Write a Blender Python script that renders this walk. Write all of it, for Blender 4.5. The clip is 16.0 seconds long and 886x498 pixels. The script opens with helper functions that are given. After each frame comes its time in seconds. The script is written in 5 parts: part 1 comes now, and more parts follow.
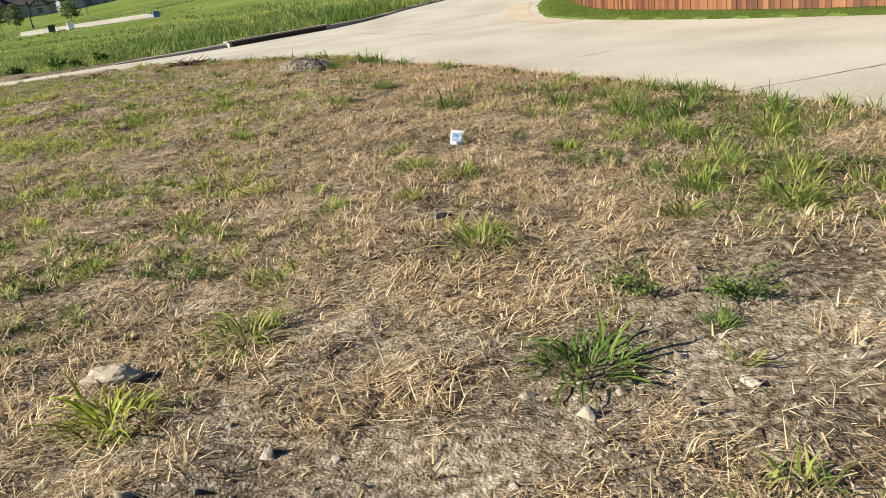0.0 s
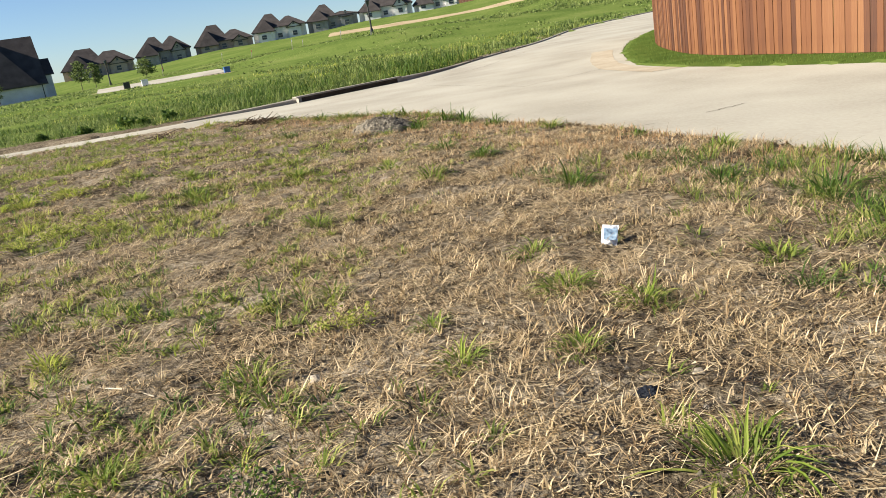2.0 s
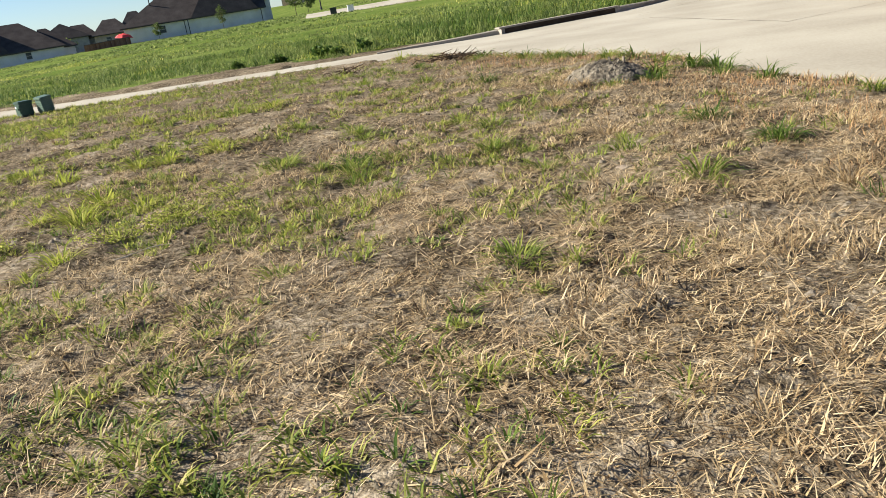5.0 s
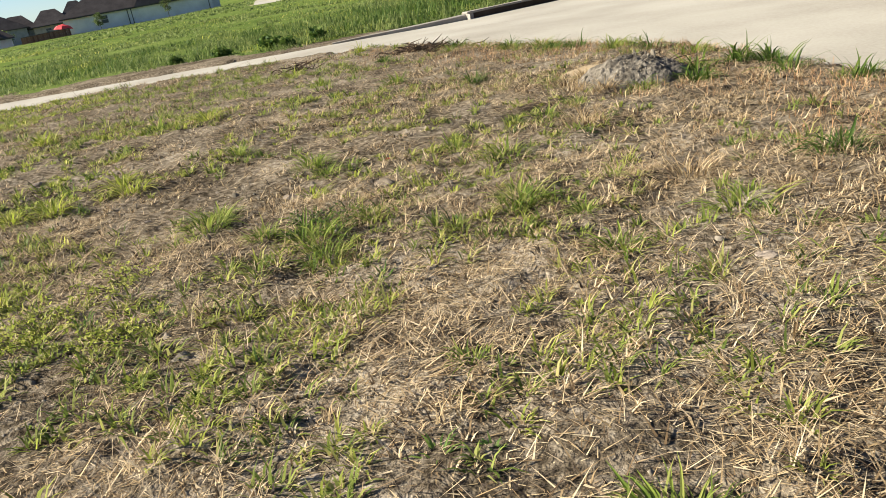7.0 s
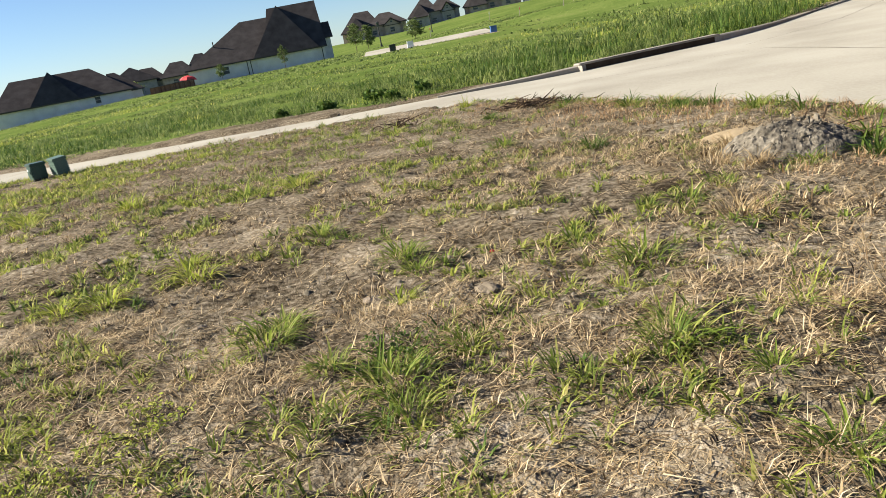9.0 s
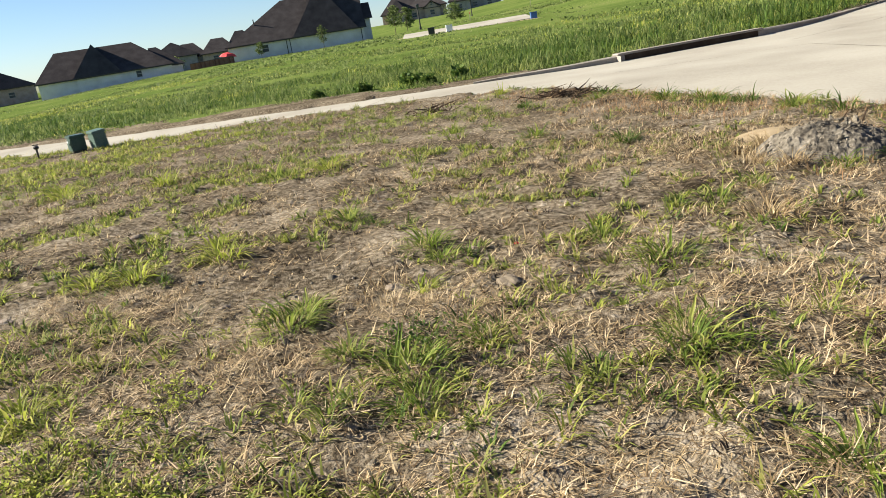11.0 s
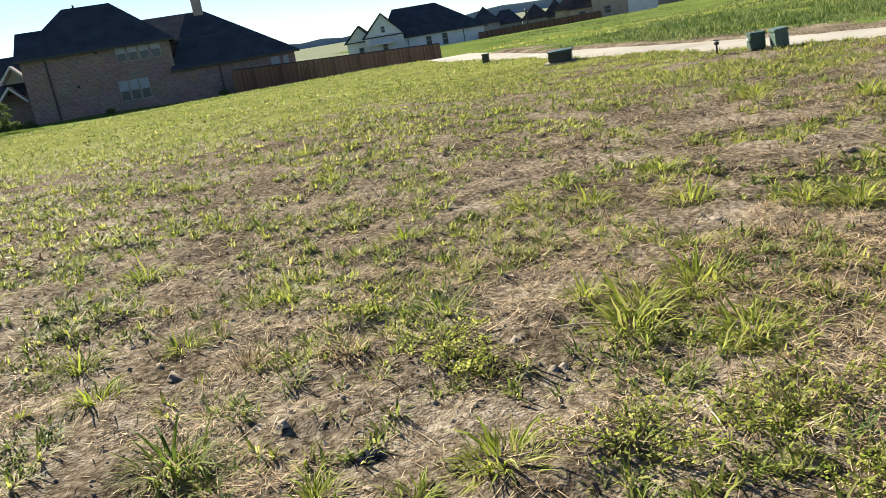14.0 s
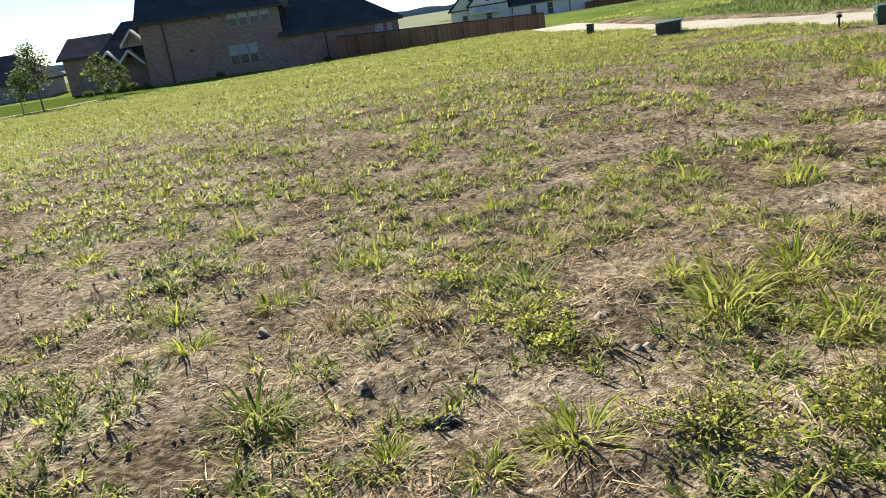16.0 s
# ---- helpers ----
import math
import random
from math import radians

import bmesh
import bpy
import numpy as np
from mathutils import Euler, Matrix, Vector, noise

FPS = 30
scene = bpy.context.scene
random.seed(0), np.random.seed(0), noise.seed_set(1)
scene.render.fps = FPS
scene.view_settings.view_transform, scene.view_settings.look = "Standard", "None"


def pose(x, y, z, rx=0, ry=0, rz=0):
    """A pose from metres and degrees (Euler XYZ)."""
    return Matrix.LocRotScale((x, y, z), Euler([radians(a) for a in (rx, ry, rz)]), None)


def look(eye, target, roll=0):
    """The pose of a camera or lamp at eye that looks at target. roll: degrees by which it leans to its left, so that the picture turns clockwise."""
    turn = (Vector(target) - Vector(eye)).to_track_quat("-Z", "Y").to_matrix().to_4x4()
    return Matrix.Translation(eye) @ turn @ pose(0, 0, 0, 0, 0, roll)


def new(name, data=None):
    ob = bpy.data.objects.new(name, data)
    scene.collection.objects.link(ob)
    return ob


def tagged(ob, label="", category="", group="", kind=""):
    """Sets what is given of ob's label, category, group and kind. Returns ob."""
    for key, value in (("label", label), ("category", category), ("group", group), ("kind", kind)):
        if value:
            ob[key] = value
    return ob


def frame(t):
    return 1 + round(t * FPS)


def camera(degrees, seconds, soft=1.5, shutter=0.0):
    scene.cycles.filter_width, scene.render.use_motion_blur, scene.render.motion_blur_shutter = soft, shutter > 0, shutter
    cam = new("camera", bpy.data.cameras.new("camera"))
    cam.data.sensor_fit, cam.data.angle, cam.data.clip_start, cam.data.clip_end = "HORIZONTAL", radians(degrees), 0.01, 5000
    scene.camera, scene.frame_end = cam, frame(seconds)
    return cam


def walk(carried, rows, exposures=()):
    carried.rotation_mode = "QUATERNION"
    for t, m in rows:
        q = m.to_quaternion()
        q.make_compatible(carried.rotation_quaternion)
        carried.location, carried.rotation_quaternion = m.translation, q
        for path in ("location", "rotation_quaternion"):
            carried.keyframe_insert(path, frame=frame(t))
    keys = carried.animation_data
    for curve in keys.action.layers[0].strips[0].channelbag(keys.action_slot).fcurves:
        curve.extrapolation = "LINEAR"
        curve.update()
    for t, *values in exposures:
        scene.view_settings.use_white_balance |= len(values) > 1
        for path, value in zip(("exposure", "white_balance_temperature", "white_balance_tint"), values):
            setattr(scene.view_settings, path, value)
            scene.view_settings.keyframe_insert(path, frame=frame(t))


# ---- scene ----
cam = camera(58.4, 16.0, soft=0.7)
PATH = [
    (0, (0.726, 1.821, 1.444), (0.948, 3.692, 0.774), -7.7),
    (0.5, (0.55, 2.348, 1.442), (0.704, 4.236, 0.801), -6.7),
    (1, (0.524, 2.738, 1.44), (0.541, 4.673, 0.933), -8.3),
    (1.5, (0.434, 3.264, 1.43), (0.321, 5.211, 0.986), -8.3),
    (2, (0.484, 3.693, 1.473), (0.572, 5.617, 0.933), -9.1),
    (2.5, (0.541, 4.146, 1.473), (0.549, 6.064, 0.906), -8.0),
    (3, (0.485, 4.544, 1.463), (0.396, 6.454, 0.879), -8.5),
    (3.5, (0.506, 4.95, 1.449), (0.258, 6.845, 0.859), -9.4),
    (4, (0.458, 5.407, 1.427), (0.085, 7.275, 0.819), -9.0),
    (4.2, (0.424, 5.546, 1.41), (0.051, 7.411, 0.794), -8.7),
    (6.3, (-0.247, 8.282, 1.386), (-0.699, 10.12, 0.739), -10.2),
    (6.5, (-0.313, 8.417, 1.375), (-0.736, 10.258, 0.718), -10.3),
    (7, (-0.426, 8.808, 1.378), (-0.735, 10.663, 0.696), -10.2),
    (7.5, (-0.469, 9.222, 1.363), (-0.642, 11.091, 0.673), -9.6),
    (8, (-0.542, 9.58, 1.38), (-0.512, 11.468, 0.719), -8.6),
    (8.5, (-0.594, 9.869, 1.378), (-0.807, 11.77, 0.793), -10.2),
    (9, (-0.639, 10.002, 1.401), (-1.184, 11.852, 0.872), -10.8),
    (9.2, (-0.642, 10.011, 1.399), (-1.252, 11.844, 0.883), -10.6),
    (11.3, (-0.589, 10.007, 1.433), (-1.226, 11.817, 0.869), -8.7),
    (11.5, (-0.594, 10.002, 1.436), (-1.294, 11.787, 0.866), -8.8),
    (12, (-0.652, 9.977, 1.44), (-1.542, 11.672, 0.86), -8.5),
    (12.5, (-0.825, 9.871, 1.449), (-1.974, 11.4, 0.862), -8.3),
    (13, (-1.12, 9.851, 1.438), (-2.534, 11.141, 0.857), -8.6),
    (13.5, (-1.25, 9.906, 1.463), (-2.848, 10.967, 0.899), -9.2),
    (14, (-1.313, 9.961, 1.469), (-3.036, 10.82, 0.93), -9.5),
    (14.5, (-1.322, 9.97, 1.464), (-3.109, 10.7, 0.939), -9.7),
    (15, (-1.313, 9.99, 1.458), (-3.119, 10.667, 0.926), -9.7),
    (15.5, (-1.311, 9.999, 1.456), (-3.12, 10.65, 0.905), -9.3),
    (16, (-1.317, 10.002, 1.449), (-3.127, 10.632, 0.877), -8.9),
]
walk(cam, [(t, look(eye, target, roll)) for t, eye, target, roll in PATH], [(0, 1.44), (9, 1.47), (11.3, 1.5), (13, 1.6), (16, 1.6)])

# ---- light ----
SUN_FROM = Vector((-0.98, -0.12, 0.56)).normalized()
sun_data = bpy.data.lights.new("sun", "SUN")
sun_data.energy, sun_data.angle, sun_data.color = 5.0, radians(0.53), (1.0, 0.92, 0.79)
sun = new("sun", sun_data)
sun.matrix_world = look((0, 0, 60), Vector((0, 0, 60)) - SUN_FROM)
world = bpy.data.worlds.new("sky")
scene.world = world
world.use_nodes = True
wn = world.node_tree
sky = wn.nodes.new("ShaderNodeTexSky")
sky.sky_type, sky.sun_disc = "NISHITA", False
sky.sun_elevation = math.asin(SUN_FROM.z)
sky.sun_rotation = math.atan2(SUN_FROM.x, SUN_FROM.y)
sky.air_density, sky.dust_density, sky.ozone_density = 0.8, 0.1, 1.6
wn.nodes["Background"].inputs["Strength"].default_value = 0.041
tint = wn.nodes.new("ShaderNodeMix")
tint.data_type, tint.blend_type = "RGBA", "MULTIPLY"
tint.inputs[0].default_value = 1.0
tint.inputs[7].default_value = (0.82, 0.96, 1.16, 1)
wn.links.new(sky.outputs[0], tint.inputs[6])
wn.links.new(tint.outputs[2], wn.nodes["Background"].inputs["Color"])


# ---- materials ----
def material(name, stops, scale=4.0, rough=0.85, bump=0.3, fine=60.0, metallic=0.0, per="none", bump_scale=None, coords="Object", detail=6.0, fine_mix=0.35, depth=0.02, span=(0.3, 0.7), stretch=None):
    """A surface whose colour runs through stops with a broad noise and a fine one."""
    m = bpy.data.materials.new(name)
    m.use_nodes = True
    nt = m.node_tree
    bsdf = nt.nodes["Principled BSDF"]
    bsdf.inputs["Roughness"].default_value, bsdf.inputs["Metallic"].default_value = rough, metallic
    bsdf.inputs["Specular IOR Level"].default_value = 0.0 if rough >= 0.9 else 0.12 if rough >= 0.85 else 0.4
    tc = nt.nodes.new("ShaderNodeTexCoord")
    out = nt.nodes.new("ShaderNodeNewGeometry").outputs["Position"] if coords == "World" else tc.outputs[coords]
    if stretch:
        mp = nt.nodes.new("ShaderNodeMapping")
        mp.inputs["Scale"].default_value = stretch
        nt.links.new(out, mp.inputs["Vector"])
        out = mp.outputs[0]
    broad, grain = nt.nodes.new("ShaderNodeTexNoise"), nt.nodes.new("ShaderNodeTexNoise")
    broad.inputs["Scale"].default_value, broad.inputs["Detail"].default_value = scale, detail
    grain.inputs["Scale"].default_value, grain.inputs["Detail"].default_value = fine, 4.0
    mix = nt.nodes.new("ShaderNodeMix")
    mix.data_type = "FLOAT"
    mix.inputs[0].default_value = fine_mix
    nt.links.new(out, broad.inputs["Vector"])
    nt.links.new(out, grain.inputs["Vector"])
    nt.links.new(broad.outputs["Fac"], mix.inputs[2])
    nt.links.new(grain.outputs["Fac"], mix.inputs[3])
    value = mix.outputs[0]
    if per != "none":
        rnd = nt.nodes.new("ShaderNodeNewGeometry").outputs["Random Per Island"] if per == "island" else nt.nodes.new("ShaderNodeObjectInfo").outputs["Random"]
        both = nt.nodes.new("ShaderNodeMix")
        both.data_type = "FLOAT"
        both.inputs[0].default_value = 0.55
        nt.links.new(value, both.inputs[2])
        nt.links.new(rnd, both.inputs[3])
        value = both.outputs[0]
    ramp = nt.nodes.new("ShaderNodeValToRGB")
    lo, hi = span if per == "none" else (0.2, 0.8)
    el = ramp.color_ramp.elements
    while len(el) < len(stops):
        el.new(0.5)
    for n, c in enumerate(stops):
        el[n].position = lo + (hi - lo) * n / max(1, len(stops) - 1)
        el[n].color = (*c, 1)
    nt.links.new(value, ramp.inputs["Fac"])
    nt.links.new(ramp.outputs["Color"], bsdf.inputs["Base Color"])
    if bump:
        bn = nt.nodes.new("ShaderNodeBump")
        bn.inputs["Strength"].default_value, bn.inputs["Distance"].default_value = bump, depth
        src = grain
        if bump_scale:
            src = nt.nodes.new("ShaderNodeTexNoise")
            src.inputs["Scale"].default_value, src.inputs["Detail"].default_value = bump_scale, 6.0
            nt.links.new(out, src.inputs["Vector"])
        nt.links.new(src.outputs["Fac"], bn.inputs["Height"])
        nt.links.new(bn.outputs["Normal"], bsdf.inputs["Normal"])
    return m


def blade_material(name, stops, through_light=0.35, rough=0.6, per="island", gloss=0.12):
    """Grass: each blade its own tone, some light passing through."""
    m = bpy.data.materials.new(name)
    m.use_nodes = True
    nt = m.node_tree
    bsdf, outn = nt.nodes["Principled BSDF"], nt.nodes["Material Output"]
    geo, ramp = nt.nodes.new("ShaderNodeNewGeometry"), nt.nodes.new("ShaderNodeValToRGB")
    el = ramp.color_ramp.elements
    while len(el) < len(stops):
        el.new(0.5)
    for n, c in enumerate(stops):
        el[n].position, el[n].color = n / (len(stops) - 1), (*c, 1)
    nt.links.new(geo.outputs["Random Per Island"] if per == "island" else nt.nodes.new("ShaderNodeObjectInfo").outputs["Random"], ramp.inputs["Fac"])
    nt.links.new(ramp.outputs["Color"], bsdf.inputs["Base Color"])
    bsdf.inputs["Roughness"].default_value = rough
    bsdf.inputs["Specular IOR Level"].default_value = gloss
    tr, mx = nt.nodes.new("ShaderNodeBsdfTranslucent"), nt.nodes.new("ShaderNodeMixShader")
    nt.links.new(ramp.outputs["Color"], tr.inputs["Color"])
    mx.inputs[0].default_value = through_light
    nt.links.new(bsdf.outputs[0], mx.inputs[1])
    nt.links.new(tr.outputs[0], mx.inputs[2])
    nt.links.new(mx.outputs[0], outn.inputs["Surface"])
    return m


SOIL = material("lot_soil", [(0.04, 0.031, 0.02), (0.115, 0.092, 0.062), (0.23, 0.19, 0.135), (0.39, 0.335, 0.25)], 1.1, 0.95, 0.9, 24.0, coords="World", bump_scale=75.0, fine_mix=0.6, depth=0.022, span=(0.36, 0.66))
FIELD = material("field_turf", [(0.045, 0.07, 0.018), (0.085, 0.125, 0.03), (0.125, 0.165, 0.042), (0.19, 0.19, 0.08)], 0.16, 0.9, 0.8, 5.0, coords="World", bump_scale=8.0, fine_mix=0.5)
WEEDY = material("weedy_soil", [(0.07, 0.07, 0.03), (0.14, 0.15, 0.045), (0.20, 0.22, 0.06), (0.27, 0.23, 0.14)], 0.8, 0.95, 0.9, 7.0, coords="World", bump_scale=9.0, fine_mix=0.5)
# far fields greyed, distance haze being painted into their colour
FARLAND_GREY = material("haze_painted_far_fields", [(0.15, 0.17, 0.11), (0.20, 0.22, 0.15), (0.25, 0.26, 0.19)], 0.02, 1.0, 0.0, 0.3, coords="World")
LAWN = material("lawn_turf", [(0.04, 0.065, 0.014), (0.065, 0.095, 0.02), (0.095, 0.12, 0.03)], 0.8, 0.9, 0.6, 30.0, coords="World")
SAND = material("bare_sand", [(0.25, 0.19, 0.115), (0.36, 0.285, 0.18), (0.42, 0.345, 0.235)], 0.3, 0.95, 0.4, 6.0, coords="World")
CONCRETE = material("road_concrete", [(0.27, 0.245, 0.195), (0.355, 0.33, 0.268), (0.42, 0.395, 0.325)], 0.45, 0.85, 0.25, 22.0, coords="World", bump_scale=60.0, fine_mix=0.3)
KERB = material("kerb_concrete", [(0.17, 0.15, 0.12), (0.27, 0.245, 0.205), (0.36, 0.33, 0.28)], 1.2, 0.9, 0.4, 40.0, coords="World")
TAR = material("joint_filler", [(0.10, 0.09, 0.075), (0.24, 0.21, 0.175)], 3.0, 0.9, 0.2, 40.0, coords="World")
# dark brown that paints the shade inside the drain slot
SLOT_SHADE = material("painted_slot_shade", [(0.035, 0.026, 0.018), (0.075, 0.058, 0.042)], 3.0, 0.95, 0.2)
CEDAR = material("stained_cedar", [(0.05, 0.017, 0.007), (0.095, 0.034, 0.012), (0.135, 0.052, 0.018), (0.19, 0.084, 0.033)], 2.2, 0.65, 0.25, 9.0, per="object", stretch=(7.0, 7.0, 0.5), fine_mix=0.45)
OLDWOOD = material("weathered_fence_wood", [(0.10, 0.045, 0.026), (0.16, 0.072, 0.04), (0.21, 0.105, 0.06)], 1.5, 0.8, 0.3, 30.0, per="island")
SHINGLE = material("roof_shingles", [(0.040, 0.036, 0.035), (0.062, 0.055, 0.053), (0.084, 0.075, 0.072)], 0.7, 0.9, 0.5, 9.0)
SHINGLE_BLUE = material("slate_grey_shingles", [(0.035, 0.04, 0.048), (0.055, 0.06, 0.07), (0.075, 0.082, 0.09)], 0.7, 0.9, 0.5, 9.0)
WHITEWALL = material("white_painted_brick", [(0.56, 0.55, 0.52), (0.67, 0.66, 0.63), (0.74, 0.73, 0.71)], 0.8, 0.8, 0.3, 14.0)
TANWALL = material("tan_brick", [(0.28, 0.22, 0.17), (0.38, 0.31, 0.25), (0.46, 0.39, 0.33)], 1.2, 0.9, 0.3, 14.0)
GREYWALL = material("grey_siding", [(0.20, 0.20, 0.20), (0.28, 0.275, 0.27), (0.34, 0.335, 0.33)], 1.2, 0.9, 0.2, 14.0)
TRIM = material("painted_trim", [(0.55, 0.52, 0.46), (0.68, 0.65, 0.6)], 2.0, 0.6, 0.1)
DARKTRIM = material("dark_trim", [(0.03, 0.027, 0.025), (0.06, 0.055, 0.05)], 2.0, 0.6, 0.1)
GREENBOX = material("green_enamel", [(0.022, 0.052, 0.038), (0.035, 0.075, 0.055), (0.05, 0.09, 0.068)], 3.0, 0.45, 0.08, 30.0)
PALEGREEN = material("sun_faded_green_plastic", [(0.065, 0.115, 0.085), (0.095, 0.15, 0.115), (0.125, 0.18, 0.14)], 3.0, 0.5, 0.08, 30.0)
BLACKBOX = material("dark_bronze_enamel", [(0.018, 0.022, 0.016), (0.03, 0.034, 0.025), (0.045, 0.05, 0.036)], 3.0, 0.45, 0.08, 30.0)
METAL = material("black_painted_iron", [(0.012, 0.012, 0.012), (0.03, 0.03, 0.03)], 3.0, 0.5, 0.1)
RED = material("red_canvas", [(0.55, 0.03, 0.035), (0.68, 0.06, 0.06)], 2.0, 0.7, 0.1)
BLUE = material("blue_plastic", [(0.03, 0.09, 0.25), (0.06, 0.16, 0.36)], 3.0, 0.5, 0.1)
WHITE = material("white_plastic", [(0.68, 0.69, 0.70), (0.82, 0.82, 0.82)], 5.0, 0.45, 0.15, 30.0)
PRINT = material("printed_blue_film", [(0.05, 0.09, 0.16), (0.32, 0.45, 0.58), (0.75, 0.77, 0.78)], 12.0, 0.35, 0.1, 50.0)
STONE = material("pale_limestone", [(0.17, 0.14, 0.10), (0.26, 0.215, 0.165), (0.36, 0.31, 0.25)], 5.0, 0.95, 0.6, 30.0, per="object")
PALESTONE = material("chalky_broken_concrete", [(0.22, 0.185, 0.135), (0.31, 0.27, 0.205), (0.40, 0.355, 0.28)], 5.0, 0.95, 0.6, 30.0)
SILT = material("thin_silt", [(0.30, 0.255, 0.185), (0.37, 0.32, 0.24), (0.42, 0.375, 0.295)], 1.5, 0.95, 0.3, 14.0, coords="World")
CLOD = material("dry_clods", [(0.11, 0.096, 0.072), (0.19, 0.165, 0.125), (0.30, 0.26, 0.205)], 4.0, 0.95, 0.8, 30.0, per="island")
MOUND = material("grey_heaped_soil", [(0.05, 0.043, 0.034), (0.11, 0.096, 0.075), (0.17, 0.15, 0.118), (0.27, 0.24, 0.19)], 6.0, 0.95, 0.9, 26.0, fine_mix=0.5, span=(0.36, 0.66), depth=0.03)
ROOT = material("dark_dead_roots", [(0.03, 0.02, 0.013), (0.07, 0.05, 0.034), (0.13, 0.10, 0.07)], 6.0, 0.9, 0.4, 40.0)
RUBBER = material("black_rubber", [(0.012, 0.014, 0.02), (0.03, 0.034, 0.042)], 8.0, 0.9, 0.3, 40.0)
BARK = material("young_bark", [(0.09, 0.07, 0.05), (0.17, 0.14, 0.105)], 6.0, 0.9, 0.5, 40.0)
TWIG = material("bleached_twig", [(0.42, 0.36, 0.27), (0.60, 0.53, 0.42)], 6.0, 0.9, 0.3, 40.0)
# blue-grey of distant air painted straight into the colour
HAZE = material("painted_haze", [(0.20, 0.25, 0.29), (0.27, 0.32, 0.36)], 0.02, 1.0, 0.0, 0.1, coords="World")

STRAW = blade_material("dead_straw", [(0.075, 0.048, 0.026), (0.16, 0.107, 0.056), (0.34, 0.245, 0.128), (0.49, 0.375, 0.21), (0.64, 0.52, 0.33), (0.22, 0.148, 0.08)], 0.1, 0.8)
# old grey-brown thatch; its near-black tones paint in shade between the straw
THATCH = blade_material("shade_painted_thatch", [(0.016, 0.011, 0.008), (0.035, 0.026, 0.018), (0.06, 0.046, 0.034), (0.12, 0.09, 0.062)], 0.04)
RUST = blade_material("rusty_dry_grass", [(0.17, 0.085, 0.04), (0.38, 0.22, 0.105), (0.52, 0.34, 0.175), (0.32, 0.18, 0.085)], 0.2)
GREEN = blade_material("green_blades", [(0.06, 0.09, 0.018), (0.15, 0.20, 0.04), (0.26, 0.31, 0.065), (0.40, 0.38, 0.13)], 0.44)
DEEPGREEN = blade_material("deep_green_blades", [(0.04, 0.08, 0.018), (0.085, 0.145, 0.028), (0.15, 0.205, 0.04)], 0.3)
LIME = blade_material("yellow_green_blades", [(0.12, 0.14, 0.024), (0.26, 0.31, 0.05), (0.39, 0.42, 0.085), (0.50, 0.45, 0.18)], 0.5)
FIELDBLADE = blade_material("lush_field_blades", [(0.05, 0.08, 0.024), (0.12, 0.165, 0.045), (0.21, 0.265, 0.078), (0.30, 0.335, 0.12)], 0.4)
LEAF = blade_material("tree_leaves", [(0.06, 0.085, 0.028), (0.11, 0.15, 0.045), (0.17, 0.21, 0.075)], 0.35)
BLADES = [blade_material("single_" + k, c, .45, per="object") for k, c in (("green", [(0.07, 0.115, 0.018), (0.15, 0.215, 0.034), (0.25, 0.31, 0.055), (0.36, 0.36, 0.10)]), ("lime", [(0.15, 0.19, 0.024), (0.27, 0.33, 0.042), (0.38, 0.42, 0.065), (0.47, 0.43, 0.14)]), ("deep", [(0.045, 0.085, 0.018), (0.09, 0.15, 0.028), (0.16, 0.215, 0.04)]), ("blond", [(0.30, 0.21, 0.10), (0.48, 0.36, 0.19), (0.60, 0.47, 0.27)]))]
GLASS = bpy.data.materials.new("window_glass")
GLASS.use_nodes = True
for key, value in (("Base Color", (0.05, 0.06, 0.07, 1)), ("Roughness", 0.15), ("Metallic", 0.0), ("Specular IOR Level", 0.35)):
    GLASS.node_tree.nodes["Principled BSDF"].inputs[key].default_value = value
SASH = material("window_frame_paint", [(0.28, 0.27, 0.25), (0.36, 0.35, 0.33)], 3.0, 0.6, 0.0)
BLIND = material("window_blind", [(0.27, 0.28, 0.28), (0.34, 0.35, 0.35)], 3.0, 0.5, 0.0)


def brick_material():
    m = bpy.data.materials.new("brown_brick")
    m.use_nodes = True
    nt = m.node_tree
    bsdf = nt.nodes["Principled BSDF"]
    bsdf.inputs["Roughness"].default_value = 0.9
    tc, mp, br, nz, mx = (nt.nodes.new("ShaderNode" + k) for k in ("TexCoord", "Mapping", "TexBrick", "TexNoise", "Mix"))
    mp.inputs["Rotation"].default_value = (radians(90), 0, 0)
    br.inputs["Color1"].default_value, br.inputs["Color2"].default_value = (0.27, 0.155, 0.12, 1), (0.39, 0.26, 0.205, 1)
    br.inputs["Mortar"].default_value = (0.36, 0.32, 0.28, 1)
    br.inputs["Scale"].default_value = 1.0
    br.inputs["Brick Width"].default_value, br.inputs["Row Height"].default_value, br.inputs["Mortar Size"].default_value = 0.3, 0.1, 0.008
    nz.inputs["Scale"].default_value = 0.9
    mx.data_type, mx.blend_type = "RGBA", "MULTIPLY"
    mx.inputs[0].default_value = 0.5
    nt.links.new(tc.outputs["Object"], mp.inputs["Vector"])
    nt.links.new(mp.outputs[0], br.inputs["Vector"])
    nt.links.new(tc.outputs["Object"], nz.inputs["Vector"])
    nt.links.new(br.outputs["Color"], mx.inputs[6])
    nt.links.new(nz.outputs["Color"], mx.inputs[7])
    nt.links.new(mx.outputs[2], bsdf.inputs["Base Color"])
    return m


BRICK = brick_material()

